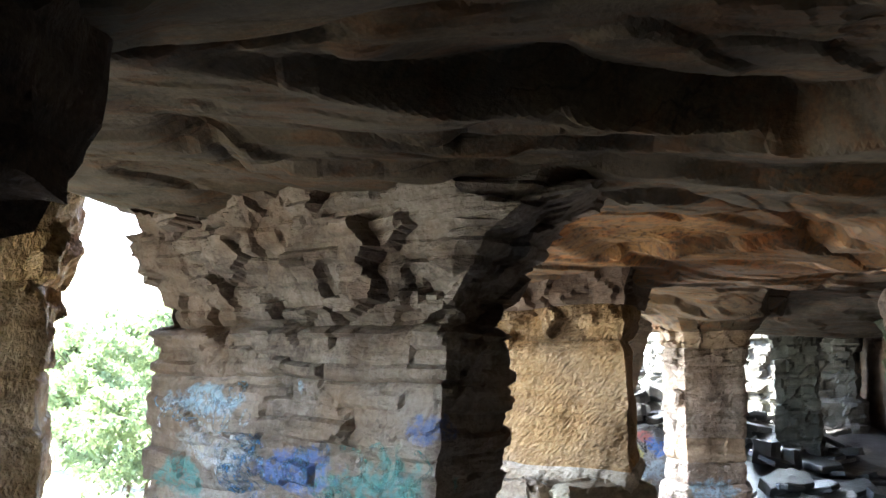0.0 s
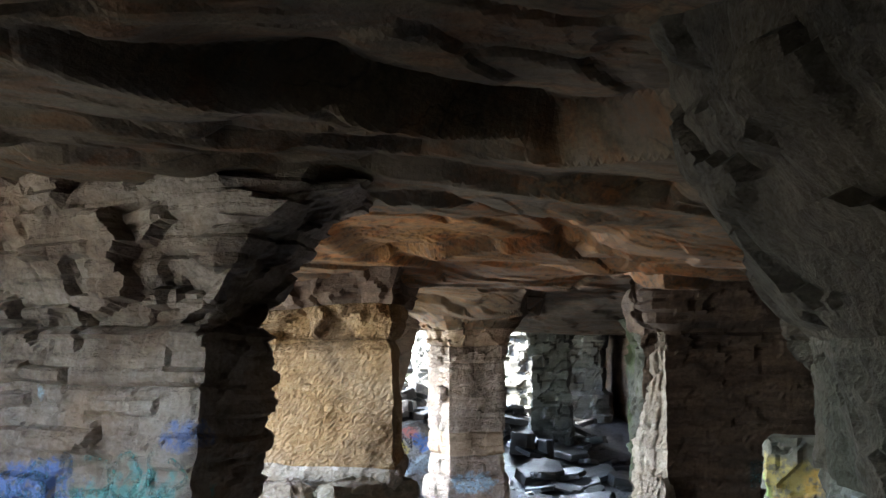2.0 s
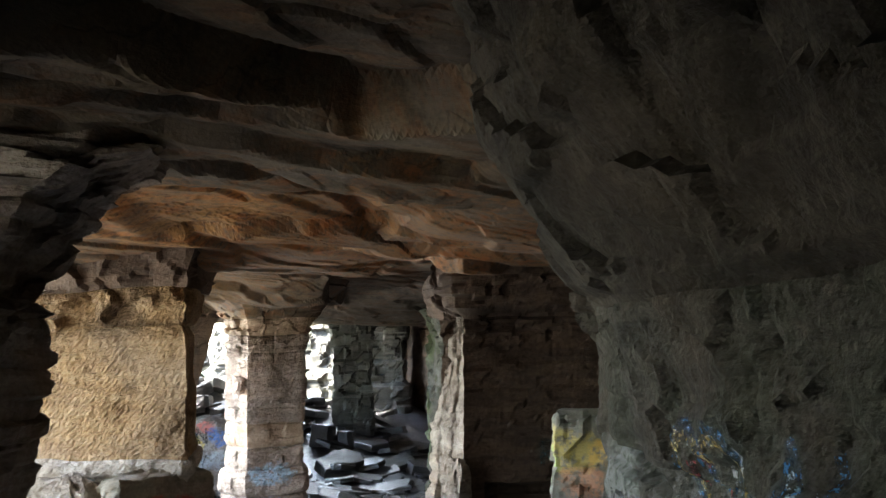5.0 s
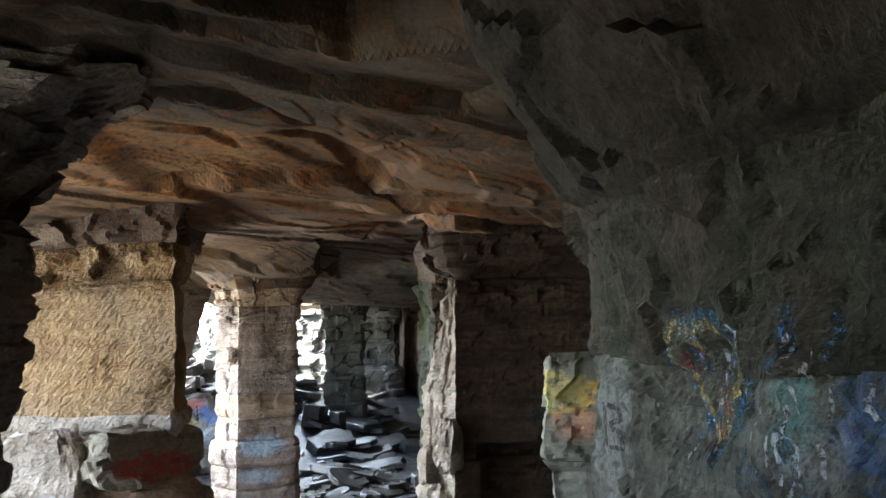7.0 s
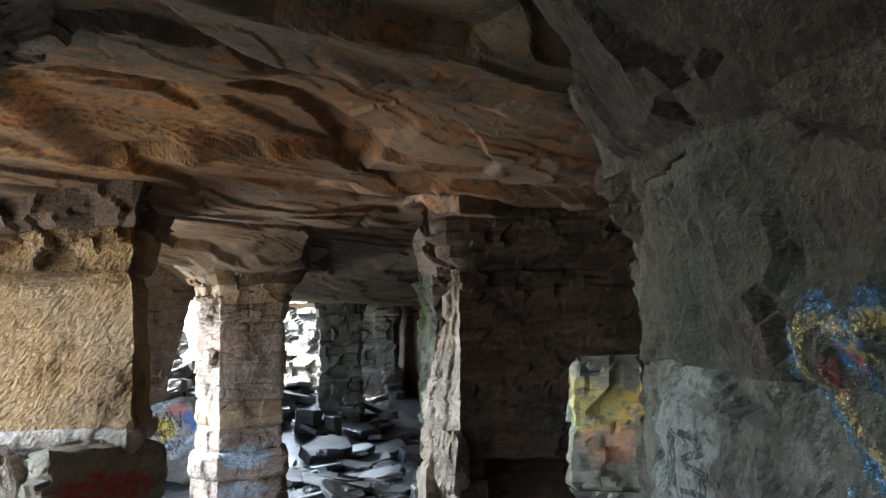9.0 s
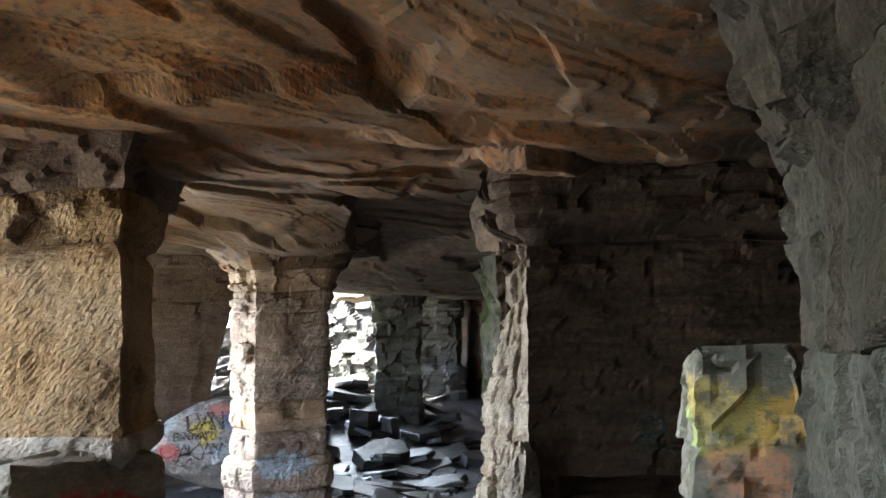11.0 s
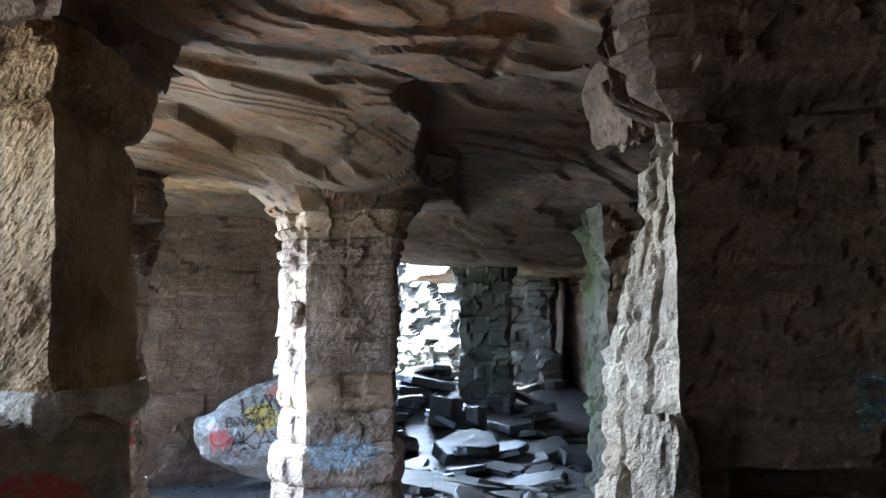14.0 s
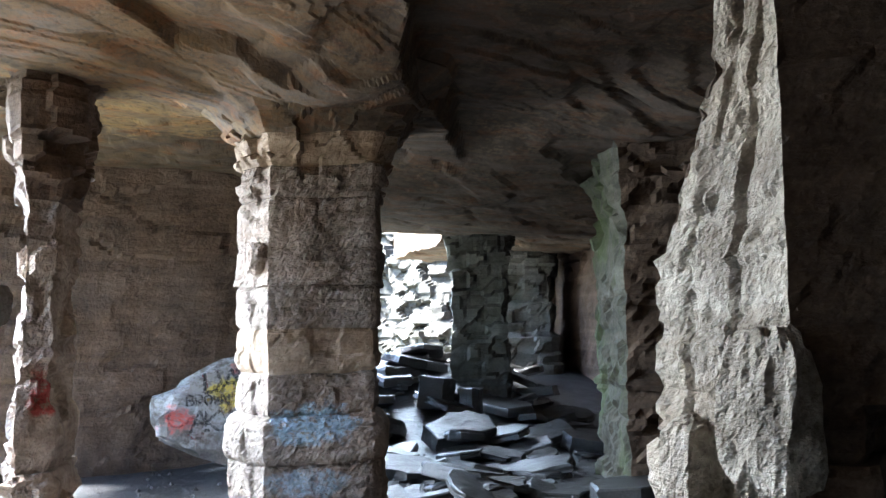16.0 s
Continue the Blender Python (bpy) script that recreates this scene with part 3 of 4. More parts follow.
pillar("broad rough grey sandstone pillar with blue and green spray paint", [(-2.75, 8.35), (0.05, 6.1), (0.57, 6.85), (-2.2, 9.1)], 0.2, 5.4, m_grey,
       [(0, 0.0), (2.9, 0.0), (3.42, 0.0), (3.5, -0.15), (3.8, 0.0), (4.1, 0.12), (4.5, 0.25), (5.2, 0.4)], 3, [0.2, 2.1, 3.05, 3.48, 5.4],
       block=0.05, joint=0.015, rough=0.06, step=0.033, ch=(0.06, 0.2), bw=(0.2, 0.8), facet=(0.4, 0.025, 0.12, 3.4), squash=1.5, mats={0: m_blue_paint_rock, 1: m_blue_paint_rock}, warp=flare_end)
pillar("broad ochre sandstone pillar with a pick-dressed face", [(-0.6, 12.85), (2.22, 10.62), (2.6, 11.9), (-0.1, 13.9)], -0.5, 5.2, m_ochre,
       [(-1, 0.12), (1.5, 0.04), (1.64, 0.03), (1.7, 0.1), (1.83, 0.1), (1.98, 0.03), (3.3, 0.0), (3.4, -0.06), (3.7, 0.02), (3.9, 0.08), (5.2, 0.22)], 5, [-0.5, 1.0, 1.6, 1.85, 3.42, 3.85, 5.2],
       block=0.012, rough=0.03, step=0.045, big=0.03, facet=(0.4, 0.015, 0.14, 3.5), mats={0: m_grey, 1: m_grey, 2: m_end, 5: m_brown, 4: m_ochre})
pillar("slender pinkish sandstone pillar of stacked dressed beds", [(4.41, 15.95), (5.36, 15.72), (5.62, 16.6), (4.2, 16.6)], -0.7, 5.0, m_pillar,
       [(-1, 0.12), (0.86, 0.1), (0.95, 0.02), (1.4, 0.03), (2.2, 0.05), (2.25, 0.0), (3.0, 0.0), (3.3, 0.05), (3.6, 0.16), (3.9, 0.4), (4.2, 0.8), (5, 1.2)], 8, [-0.7, 0.1, 0.5, 0.95, 1.35, 1.78, 2.2, 3.05, 3.35, 3.65, 4.0, 5.0],
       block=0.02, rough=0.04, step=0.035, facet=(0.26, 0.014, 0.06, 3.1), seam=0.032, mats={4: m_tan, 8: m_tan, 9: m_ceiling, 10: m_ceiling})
# Long face coloured as shaded, short end as daylit.
pillar("long sandstone wall pillar with one daylit end", [(5.82, 10.45), (10.9, 7.5), (11.5, 8.5), (5.86, 11.5)], -0.6, 5.0, m_brown_shaded,
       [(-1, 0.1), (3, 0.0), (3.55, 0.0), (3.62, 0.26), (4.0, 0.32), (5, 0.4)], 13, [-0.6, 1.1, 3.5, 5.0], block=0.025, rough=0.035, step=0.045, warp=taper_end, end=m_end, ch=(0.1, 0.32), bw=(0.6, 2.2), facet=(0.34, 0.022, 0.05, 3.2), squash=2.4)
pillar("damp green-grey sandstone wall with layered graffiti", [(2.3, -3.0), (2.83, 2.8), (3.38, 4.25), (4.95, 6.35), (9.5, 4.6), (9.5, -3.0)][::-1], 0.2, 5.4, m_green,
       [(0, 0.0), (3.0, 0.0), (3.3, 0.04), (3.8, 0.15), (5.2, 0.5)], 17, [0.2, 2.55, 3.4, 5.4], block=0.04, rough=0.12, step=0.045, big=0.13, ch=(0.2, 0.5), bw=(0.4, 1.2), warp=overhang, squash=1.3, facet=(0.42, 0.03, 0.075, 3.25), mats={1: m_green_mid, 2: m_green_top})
pillar("stepped stub of stacked blocks sprayed yellow and orange", [(4.72, 6.75), (5.1, 6.38), (5.6, 6.9), (5.1, 7.3)], 0.2, 2.55, m_nose,
       [(0, -0.1), (1.5, -0.08), (1.62, 0.06), (2.05, 0.05), (2.1, 0.0), (2.3, -0.03), (2.7, -0.1)], 61, [0.2, 1.6, 2.07, 2.55], step=0.035, block=0.02, ch=(0.12, 0.3), bw=(0.12, 0.35), rough=0.04, facet=(0.3, 0.03, 0.035, 2), squash=1.3)
# Front face gets the dark brown as painted shade; only the end is mossy.
pillar("greenish damp sandstone pillar beyond the rubble", [(9.1, 17.3), (14.5, 14.2), (15.0, 15.8), (9.55, 18.9)], -0.8, 4.8, m_brown_shaded,
       FLARE, 19, [-0.8, 1.0, 2.2, 4.8], step=0.07, block=0.04, facet=(0.4, 0.05, 0.1, 3), squash=1.8, end=m_moss)
pillar("dark sandstone pillar standing among fallen slabs", [(9.2, 24.3), (10.2, 23.9), (10.6, 24.8), (9.6, 25.2)], -0.5, 4.6, m_cliff,
       FLARE, 23, [-0.5, 1.6, 2.6, 4.6], step=0.07, block=0.05, facet=(0.35, 0.07, 0.1, 3))
pillar("grey blocky sandstone pillar at the far end", [(11.6, 27.7), (12.75, 27.1), (13.4, 28.4), (12.3, 29.0)], -0.2, 4.6, m_cliff,
       [(-1, 0.35), (1.75, 0.3), (1.85, 0.0), (3.9, 0.1), (5, 0.3)], 29, [-0.2, 1.8, 2.6, 3.3, 4.6], step=0.07, block=0.05, facet=(0.35, 0.06, 0.08, 3))
pillar("sandstone pillar with a white daylit edge and red paint", [(2.24, 15.95), (2.52, 16.02), (2.62, 16.9), (2.1, 17.0)], -0.7, 5.0, m_pillar,
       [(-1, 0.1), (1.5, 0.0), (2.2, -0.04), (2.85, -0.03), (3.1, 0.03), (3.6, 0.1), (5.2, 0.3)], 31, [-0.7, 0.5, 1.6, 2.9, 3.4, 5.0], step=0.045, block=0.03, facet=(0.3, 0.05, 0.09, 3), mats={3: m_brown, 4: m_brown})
pillar("yellowish bedded rock pillar beside the daylight gap", [(-6.6, 6.4), (-5.6, 6.8), (-3.55, 7.7), (-4.3, 9.6), (-5.9, 10.4)], 0.6, 5.6, m_ochre,
       [(0, 0.0), (3.9, 0.0), (4.2, 0.06), (4.5, 0.2), (5.2, 0.3)], 37, [0.6, 2.4, 3.1, 3.9, 4.4, 5.6], step=0.07, block=0.06)


# Added out of view to block entrance light from the green wall.
pillar("dark rock stub under the hanging roof mass, added unseen to block light", [(-3.0, 2.4), (-2.1, 1.7), (-1.65, 2.35), (-2.55, 3.1)], 0.6, 5.6, m_brown,
       FLARE, 71, [0.6, 2.6, 5.6], step=0.1)


def wall(name, plan, z0, z1, material, seed, label, **kw):
    ob = rock_column(name, plan, z0, z1, material, [(-3, 0), (9, 0)], seed, **kw)[0]
    return tagged(ob, label, "wall", kind="structure")


def lean_edge(co):
    co[:, 0] += 0.28 * np.clip(co[:, 2] - 1.6, 0, 9) * smooth(3.0, 4.4, co[:, 0])


wall("wall_back_left", [(0.8, 21.4), (4.75, 22.5), (5.05, 24.5), (1.0, 25.0)], -1.0, 5.0, m_brown, 41, "brown sandstone back wall of the side chamber", step=0.07, block=0.01, joint=0.003, warp=lean_edge, facet=(0.7, 0.02, 0.03, 3), rough=0.06, squash=1.8)
wall("wall_right", [(10.8, -4), (12.2, -4), (13.8, 31), (12.6, 14.0)][::1], -1.0, 5.4, m_brown, 43, "dark sandstone wall closing the galleries", step=0.2)
wall("wall_far", [(14.0, 29.6), (18, 26), (18.5, 27), (14.5, 31)], -1.0, 5.4, m_brown, 47, "dark rock wall at the end of the gallery", step=0.2)
# Added wall that stands for the unlit gap beside the end pillar.
wall("wall_far_side", [(13.3, 28.9), (16.5, 27.2), (17.0, 28.3), (13.8, 30.0)], -1.0, 5.4, m_brown, 73, "rock wall added behind the end pillar to stand for a dark gap", step=0.15)
# Unseen wall, added to shut out light from the left of the start.
wall("wall_left", [(-8.2, -5.5), (-7.0, -5.5), (-5.2, 0.6), (-6.6, 1.2)], -1.0, 5.8, m_brown, 67, "dark rock wall beside the entrance, added unseen to block light", step=0.2)
wall("wall_behind", [(-8, -5.5), (3.5, -5.5), (3.5, -4.5), (-8, -4.5)], -1.0, 5.6, m_brown, 53, "rock wall behind the entrance", step=0.2)
wall("cliff", [(10.0, 41), (10.6, 36.0), (16, 33.0), (18, 41)], -1.0, 12.0, m_cliff, 59, "pale daylit sandstone cliff outside the gallery", step=0.12, block=0.1, facet=(0.9, 0.35, 0.35, 3))
wall("cliff_gap", [(8.0, 33.6), (11.6, 31.0), (12.6, 31.2), (13.0, 38), (8.6, 38)], -0.5, 9.0, m_cliff, 83, "pale broken sandstone slope in daylight beyond the gap", step=0.08, block=0.12, ch=(0.2, 0.6), bw=(0.3, 0.9), facet=(0.6, 0.28, 0.28, 3), lean=(0.25, 0.5))


# ---- loose rocks ----
def lump(name, centre, radii, material, seed, label, category="rock", turn=0.0, tilt=0.0, cut=None, detail=28, rough=0.16, group="", kind="", power=3.2):
    """A rounded broken boulder; cut trims it flat against planes given as (normal, offset)."""
    us, vs = np.linspace(0, 2 * np.pi, detail * 2, endpoint=False), np.linspace(-np.pi / 2, np.pi / 2, detail)
    V, U = np.meshgrid(vs[1:-1], us, indexing="ij")
    d = np.stack([np.cos(V) * np.cos(U), np.cos(V) * np.sin(U), np.sin(V)], -1).reshape(-1, 3)
    d = np.concatenate([d, [[0, 0, -1.0], [0, 0, 1.0]]])
    p = d / (np.abs(d) ** power).sum(1)[:, None] ** (1 / power)
    p = p * (1 + rough * fbm(d * 1.6 + seed, 4, seed))[:, None]
    for nrm, off in cut or ():
        nrm = np.array(nrm) / np.linalg.norm(nrm)
        over = np.maximum(p @ nrm - off, 0)
        p = p - over[:, None] * nrm * 0.94
    p = p * (1 + 0.09 * facets(d * 2.1 + 0.5 + seed, seed))[:, None]
    p = p * np.array(radii) + 0.012 * fbm(d * 9, 3, seed + 2)[:, None]
    m = Euler((radians(tilt), 0, radians(turn))).to_matrix()
    p = p @ np.array(m).T
    rows, cnt = detail - 2, detail * 2
    idx = np.arange(rows * cnt).reshape(rows, cnt)
    nx = np.roll(idx, -1, 1)
    f = np.stack([idx[:-1], nx[:-1], nx[1:], idx[1:]], -1).reshape(-1, 4).tolist()
    f += [(int(b), int(a), rows * cnt) for a, b in zip(idx[0], nx[0])] + [(int(a), int(b), rows * cnt + 1) for a, b in zip(idx[-1], nx[-1])]
    ob = mesh_object(name, p, f, material)
    ob.location = centre
    return tagged(ob, label, category, group, kind)


def slab(size, seed):
    """A split rock slab with a broken outline, worn edges and a rough split face."""
    rng = random.Random(seed)
    sx, sy, th = size
    cnt = rng.randint(6, 9)
    ang = sorted((i + rng.uniform(-0.33, 0.33)) / cnt * 2 * math.pi for i in range(cnt))
    out = []
    for a in ang:
        r = rng.uniform(0.78, 1.08) / max(abs(math.cos(a)), abs(math.sin(a)) * 1.0) ** 0.7
        out.append((math.cos(a) * sx / 2 * r, math.sin(a) * sy / 2 * r))
    ring = []
    for i, (a, b) in enumerate(zip(out, out[1:] + out[:1])):
        ring.append(a)
        ring.append(((a[0] + b[0]) / 2 + rng.uniform(-1, 1) * 0.05 * sx, (a[1] + b[1]) / 2 + rng.uniform(-1, 1) * 0.05 * sy))
    n = len(ring)
    v, f = [], []
    e = min(0.025, th * 0.2)
    sk = rng.uniform(-0.12, 0.12) * th
    for zz, k in ((-th / 2, 0.97), (-th / 2 + e, 1.0), (th * 0.12, 1.0 + rng.uniform(-0.05, 0.03)), (th / 2 - e, 1.0 - rng.uniform(0, 0.05)), (th / 2, 0.94)):
        for x0, y0 in ring:
            v.append((x0 * k + rng.uniform(-1, 1) * 0.012, y0 * k + rng.uniform(-1, 1) * 0.012, zz + (sk * x0 / sx if zz > 0 else 0) + rng.uniform(-1, 1) * 0.006))
    for r in range(4):
        for i in range(n):
            f.append((r * n + i, r * n + (i + 1) % n, (r + 1) * n + (i + 1) % n, (r + 1) * n + i))
    c0, c1 = len(v), len(v) + 1
    v += [(0, 0, -th / 2), (0, 0, th / 2 + rng.uniform(-0.01, 0.015))]
    f += [((i + 1) % n, i, c0) for i in range(n)] + [(4 * n + i, 4 * n + (i + 1) % n, c1) for i in range(n)]
    return v, f


def put_slab(x0, y0, size, seed, turn=0, tx=0, ty=0, lift=None, label="flat broken slab of dark stone lying on the rubble", material=None, name="flat_stone", group="fallen slabs"):
    v, f = slab(size, seed)
    ob = mesh_object(name, v, f, material or m_slab)
    rot = Euler((radians(tx), radians(ty), radians(turn)))
    m = rot.to_matrix()
    pts = [m @ Vector(p) for p in v]
    z = ground_at(x0, y0) - min(p.z for p in pts) * 0.75 - 0.02 if lift is None else lift
    ob.matrix_basis = Matrix.LocRotScale((x0, y0, z), rot, None)
    return tagged(ob, label, "stone", group)


lump("rock_overhang", (-1.98, 2.65, 4.55), (0.75, 0.8, 0.82), m_brown, 5, "dark hanging rock mass under the roof", "rock", kind="structure")
lump("rock_bracket", (5.92, 11.15, 3.85), (0.2, 0.4, 0.34), m_brown_shaded, 77, "brown rock bracket hanging under the roof beside the wall end", "rock", cut=[((-1, 0, -0.5), 0.7), ((0, -1, -0.3), 0.75)], kind="structure")
lump("boulder", (1.93, 10.72, 1.42), (0.66, 0.36, 0.33), m_red_boulder, 9, "rounded boulder with faded red spray paint", "boulder", turn=20, cut=[((0, -1, 0.25), 0.75)])
tagged_boulder = lump("boulder", (5.05, 21.3, 0.5), (1.55, 0.75, 1.0), m_boulder, 14, "large boulder covered in layered coloured graffiti", "boulder", turn=6, cut=[((0, -1, 0.3), 0.45), ((-0.55, 0, 0.83), 0.85), ((-0.5, 0, -0.86), 0.72)], rough=0.12, power=2.3)
lump("boulder", (0.95, 11.1, 1.15), (0.5, 0.35, 0.55), m_end, 21, "pale broken block at the foot of the pillar", "boulder", turn=-38, cut=[((0, -1, 0.1), 0.6)])
lump("boulder", (1.95, 10.85, 0.6), (0.75, 0.5, 0.58), m_grey, 25, "low grey rock under the red boulder", "boulder", turn=-38)
lump("boulder", (5.68, 10.98, 1.0), (0.13, 0.15, 0.24), m_end, 33, "white split block leaning at the pillar end", "boulder", detail=18, cut=[((-1, 0, 0.1), 0.7), ((0, -1, 0), 0.7)])
lump("boulder", (5.73, 10.5, 1.3), (0.17, 0.2, 0.36), m_end, 35, "jointed pale block on the pillar corner", "boulder", detail=18, cut=[((-1, -0.25, 0.12), 0.55)])
lump("boulder", (4.36, 16.2, 2.45), (0.17, 0.25, 0.16), m_pillar, 43, "square block jutting from the pillar side", "boulder", detail=16, cut=[((-1, 0, 0), 0.8)])
lump("boulder", (5.8, 10.8, 0.25), (0.25, 0.4, 0.5), m_end, 37, "pale rock at the foot of the pillar end", "boulder", detail=18)

put_slab(8.45, 21.8, (1.5, 0.8, 0.34), 1, turn=15, tx=24, ty=-8, label="large tilted slab with pale lettering on its edge")
put_slab(8.55, 23.4, (0.95, 0.7, 0.6), 2, turn=20, ty=6, label="thick square-edged block on the rubble slope")
put_slab(8.6, 24.9, (1.5, 1.0, 0.18), 3, turn=25, tx=8, ty=10, label="pale slab catching the daylight on the slope")
put_slab(9.15, 23.2, (0.5, 0.4, 0.55), 4, turn=5)
put_slab(10.4, 22.6, (2.1, 1.1, 0.14), 5, turn=-14, ty=2, label="long flat slab catching the daylight")
put_slab(10.7, 24.9, (1.9, 0.5, 0.14), 6, turn=-40, ty=22, label="long slab leaning down the rubble")
put_slab(7.75, 18.2, (0.75, 0.4, 0.2), 7, turn=-12, tx=12, label="small slab with faint pale lettering")
put_slab(10.6, 21.2, (1.0, 0.8, 0.3), 8, turn=10, tx=14)
put_slab(7.2, 22.4, (1.3, 0.9, 0.25), 9, turn=40, tx=-6, ty=12)
rng = random.Random(4)
made = 0
while made < 150:
    y0 = rng.uniform(14.0, 27.5)
    x0 = rng.uniform(5.4, 11.5)
    left, right = 5.7 + 0.12 * (y0 - 15), 8.3 + 0.42 * (y0 - 15)
    if not (left < x0 < right) or math.hypot(x0 - 9.9, y0 - 24.6) < 0.9:
        continue
    if y0 < 17.5 and rng.random() < 0.45:
        continue
    big = rng.random() ** (1.8 if y0 > 19.5 else 3.0)
    size = (0.25 + 1.15 * big, 0.2 + 0.75 * big, 0.045 + 0.15 * big * rng.uniform(0.4, 1.5))
    put_slab(x0, y0, size, 100 + made, rng.uniform(0, 360), rng.uniform(-16, 16), rng.uniform(-16, 16))
    made += 1
for i in range(60):
    y0 = rng.uniform(12.8, 19.5)
    x0 = rng.uniform(6.1, 8.4 + 0.25 * (y0 - 14))
    k = rng.random() ** 1.5
    put_slab(x0, y0, (0.25 + 0.7 * k, 0.2 + 0.45 * k, 0.04 + 0.1 * k), 900 + i, rng.uniform(0, 360), rng.uniform(-9, 9), rng.uniform(-9, 9))
for i in range(46):
    x0, y0 = rng.uniform(4.3, 6.6), rng.uniform(22.8, 27.6)
    put_slab(x0, y0, (rng.uniform(0.5, 1.5), rng.uniform(0.4, 1.0), rng.uniform(0.12, 0.4)), 400 + i, rng.uniform(0, 360), rng.uniform(-20, 20), rng.uniform(-20, 20))
for i in range(34):
    y0 = rng.uniform(5, 13)
    x0 = row_line(y0) - rng.uniform(0.4, 4.5)
    put_slab(x0, y0, (rng.uniform(0.3, 1.0), rng.uniform(0.3, 0.8), rng.uniform(0.1, 0.4)), 500 + i, rng.uniform(0, 360), rng.uniform(-20, 20), rng.uniform(-20, 20),
             label="pale broken stone on the bank outside", material=m_bank, group="bank stones")

# small stones over the floor, one sheet of stuff
rs = np.random.RandomState(12)
px, py = rs.uniform(1.5, 10.5, 2600), rs.uniform(9, 27, 2600)
px[:1300], py[:1300] = rs.uniform(5.5, 9.5, 1300), rs.uniform(13, 20, 1300)
pr = 0.012 + 0.045 * rs.uniform(0, 1, 2600) ** 3
pr[:420] = rs.uniform(0.05, 0.13, 420)
pz0 = ground_z(px, py) + pr * 0.3
ang = rs.uniform(0, 6.28, 2600)[:, None] + np.arange(5)[None] * 1.2566
rr = pr[:, None] * rs.uniform(0.7, 1.3, (2600, 5))
base = np.stack([px[:, None] + np.cos(ang) * rr, py[:, None] + np.sin(ang) * rr, np.repeat((pz0 - pr * 0.5)[:, None], 5, 1)], -1)
tip = np.stack([px, py, pz0 + pr * rs.uniform(0.3, 0.7, 2600)], -1)[:, None]
v = np.concatenate([base, tip], 1).reshape(-1, 3)
f = [(b * 6 + k, b * 6 + (k + 1) % 5, b * 6 + 5) for b in range(2600) for k in range(5)]
gravel = tagged(mesh_object("gravel", v, f, m_slab), "scattered small stone chips on the floor", "gravel", kind="stuff")

# ---- plants outside ----
def leaf_material(name, a, b):
    m, nt, bsdf = nodes_of(name)
    geo = nt.nodes.new("ShaderNodeNewGeometry")
    col = ramp(nt, geo.outputs["Random Per Island"], [(0.0, a), (1.0, b)])
    nt.links.new(col, bsdf.inputs["Base Color"])
    bsdf.inputs["Roughness"].default_value = 0.6
    tr = nt.nodes.new("ShaderNodeBsdfTranslucent")
    nt.links.new(col, tr.inputs[0])
    ad = nt.nodes.new("ShaderNodeMixShader")
    ad.inputs[0].default_value = 0.4
    nt.links.new(bsdf.outputs[0], ad.inputs[1])
    nt.links.new(tr.outputs[0], ad.inputs[2])
    nt.links.new(ad.outputs[0], nt.nodes["Material Output"].inputs[0])
    return m


m_leaf = leaf_material("summer_leaf", (0.13, 0.18, 0.08), (0.24, 0.3, 0.15))
m_bark = rock("bark", (0.05, 0.04, 0.03), (0.12, 0.09, 0.07), (0.2, 0.16, 0.12), (0.1, 0.1, 0.07), 0.4)


def leaves(clumps, count, size, seed):
    rs = np.random.RandomState(seed)
    clumps = np.array(clumps)
    c = np.repeat(clumps, np.maximum(1, (count * clumps[:, 3] ** 2).astype(int)), 0)
    m = len(c)

    def unit(w):
        return w / np.linalg.norm(w, axis=1)[:, None]
    d, a, b = unit(rs.normal(size=(m, 3))), unit(rs.normal(size=(m, 3))), rs.normal(size=(m, 3))
    b = unit(b - a * (a * b).sum(1)[:, None])
    p = c[:, :3] + d * (c[:, 3] * rs.uniform(0.35, 1.0, m))[:, None] * np.array([1, 1, 0.75])
    s0 = (size * rs.uniform(0.6, 1.3, m))[:, None]
    v = np.stack([p - a * s0, p + b * s0 * 0.45, p + a * s0, p - b * s0 * 0.45], 1).reshape(-1, 3)
    return v, np.arange(m * 4).reshape(m, 4).tolist()


def limb(points, r0, r1, bm):
    rings = []
    for i, p in enumerate(points):
        r = r0 + (r1 - r0) * i / (len(points) - 1)
        rings.append([bm.verts.new((p[0] + r * math.cos(a * math.pi / 3), p[1] + r * math.sin(a * math.pi / 3), p[2])) for a in range(6)])
    for a, b in zip(rings, rings[1:]):
        for i in range(6):
            bm.faces.new((a[i], a[(i + 1) % 6], b[(i + 1) % 6], b[i]))


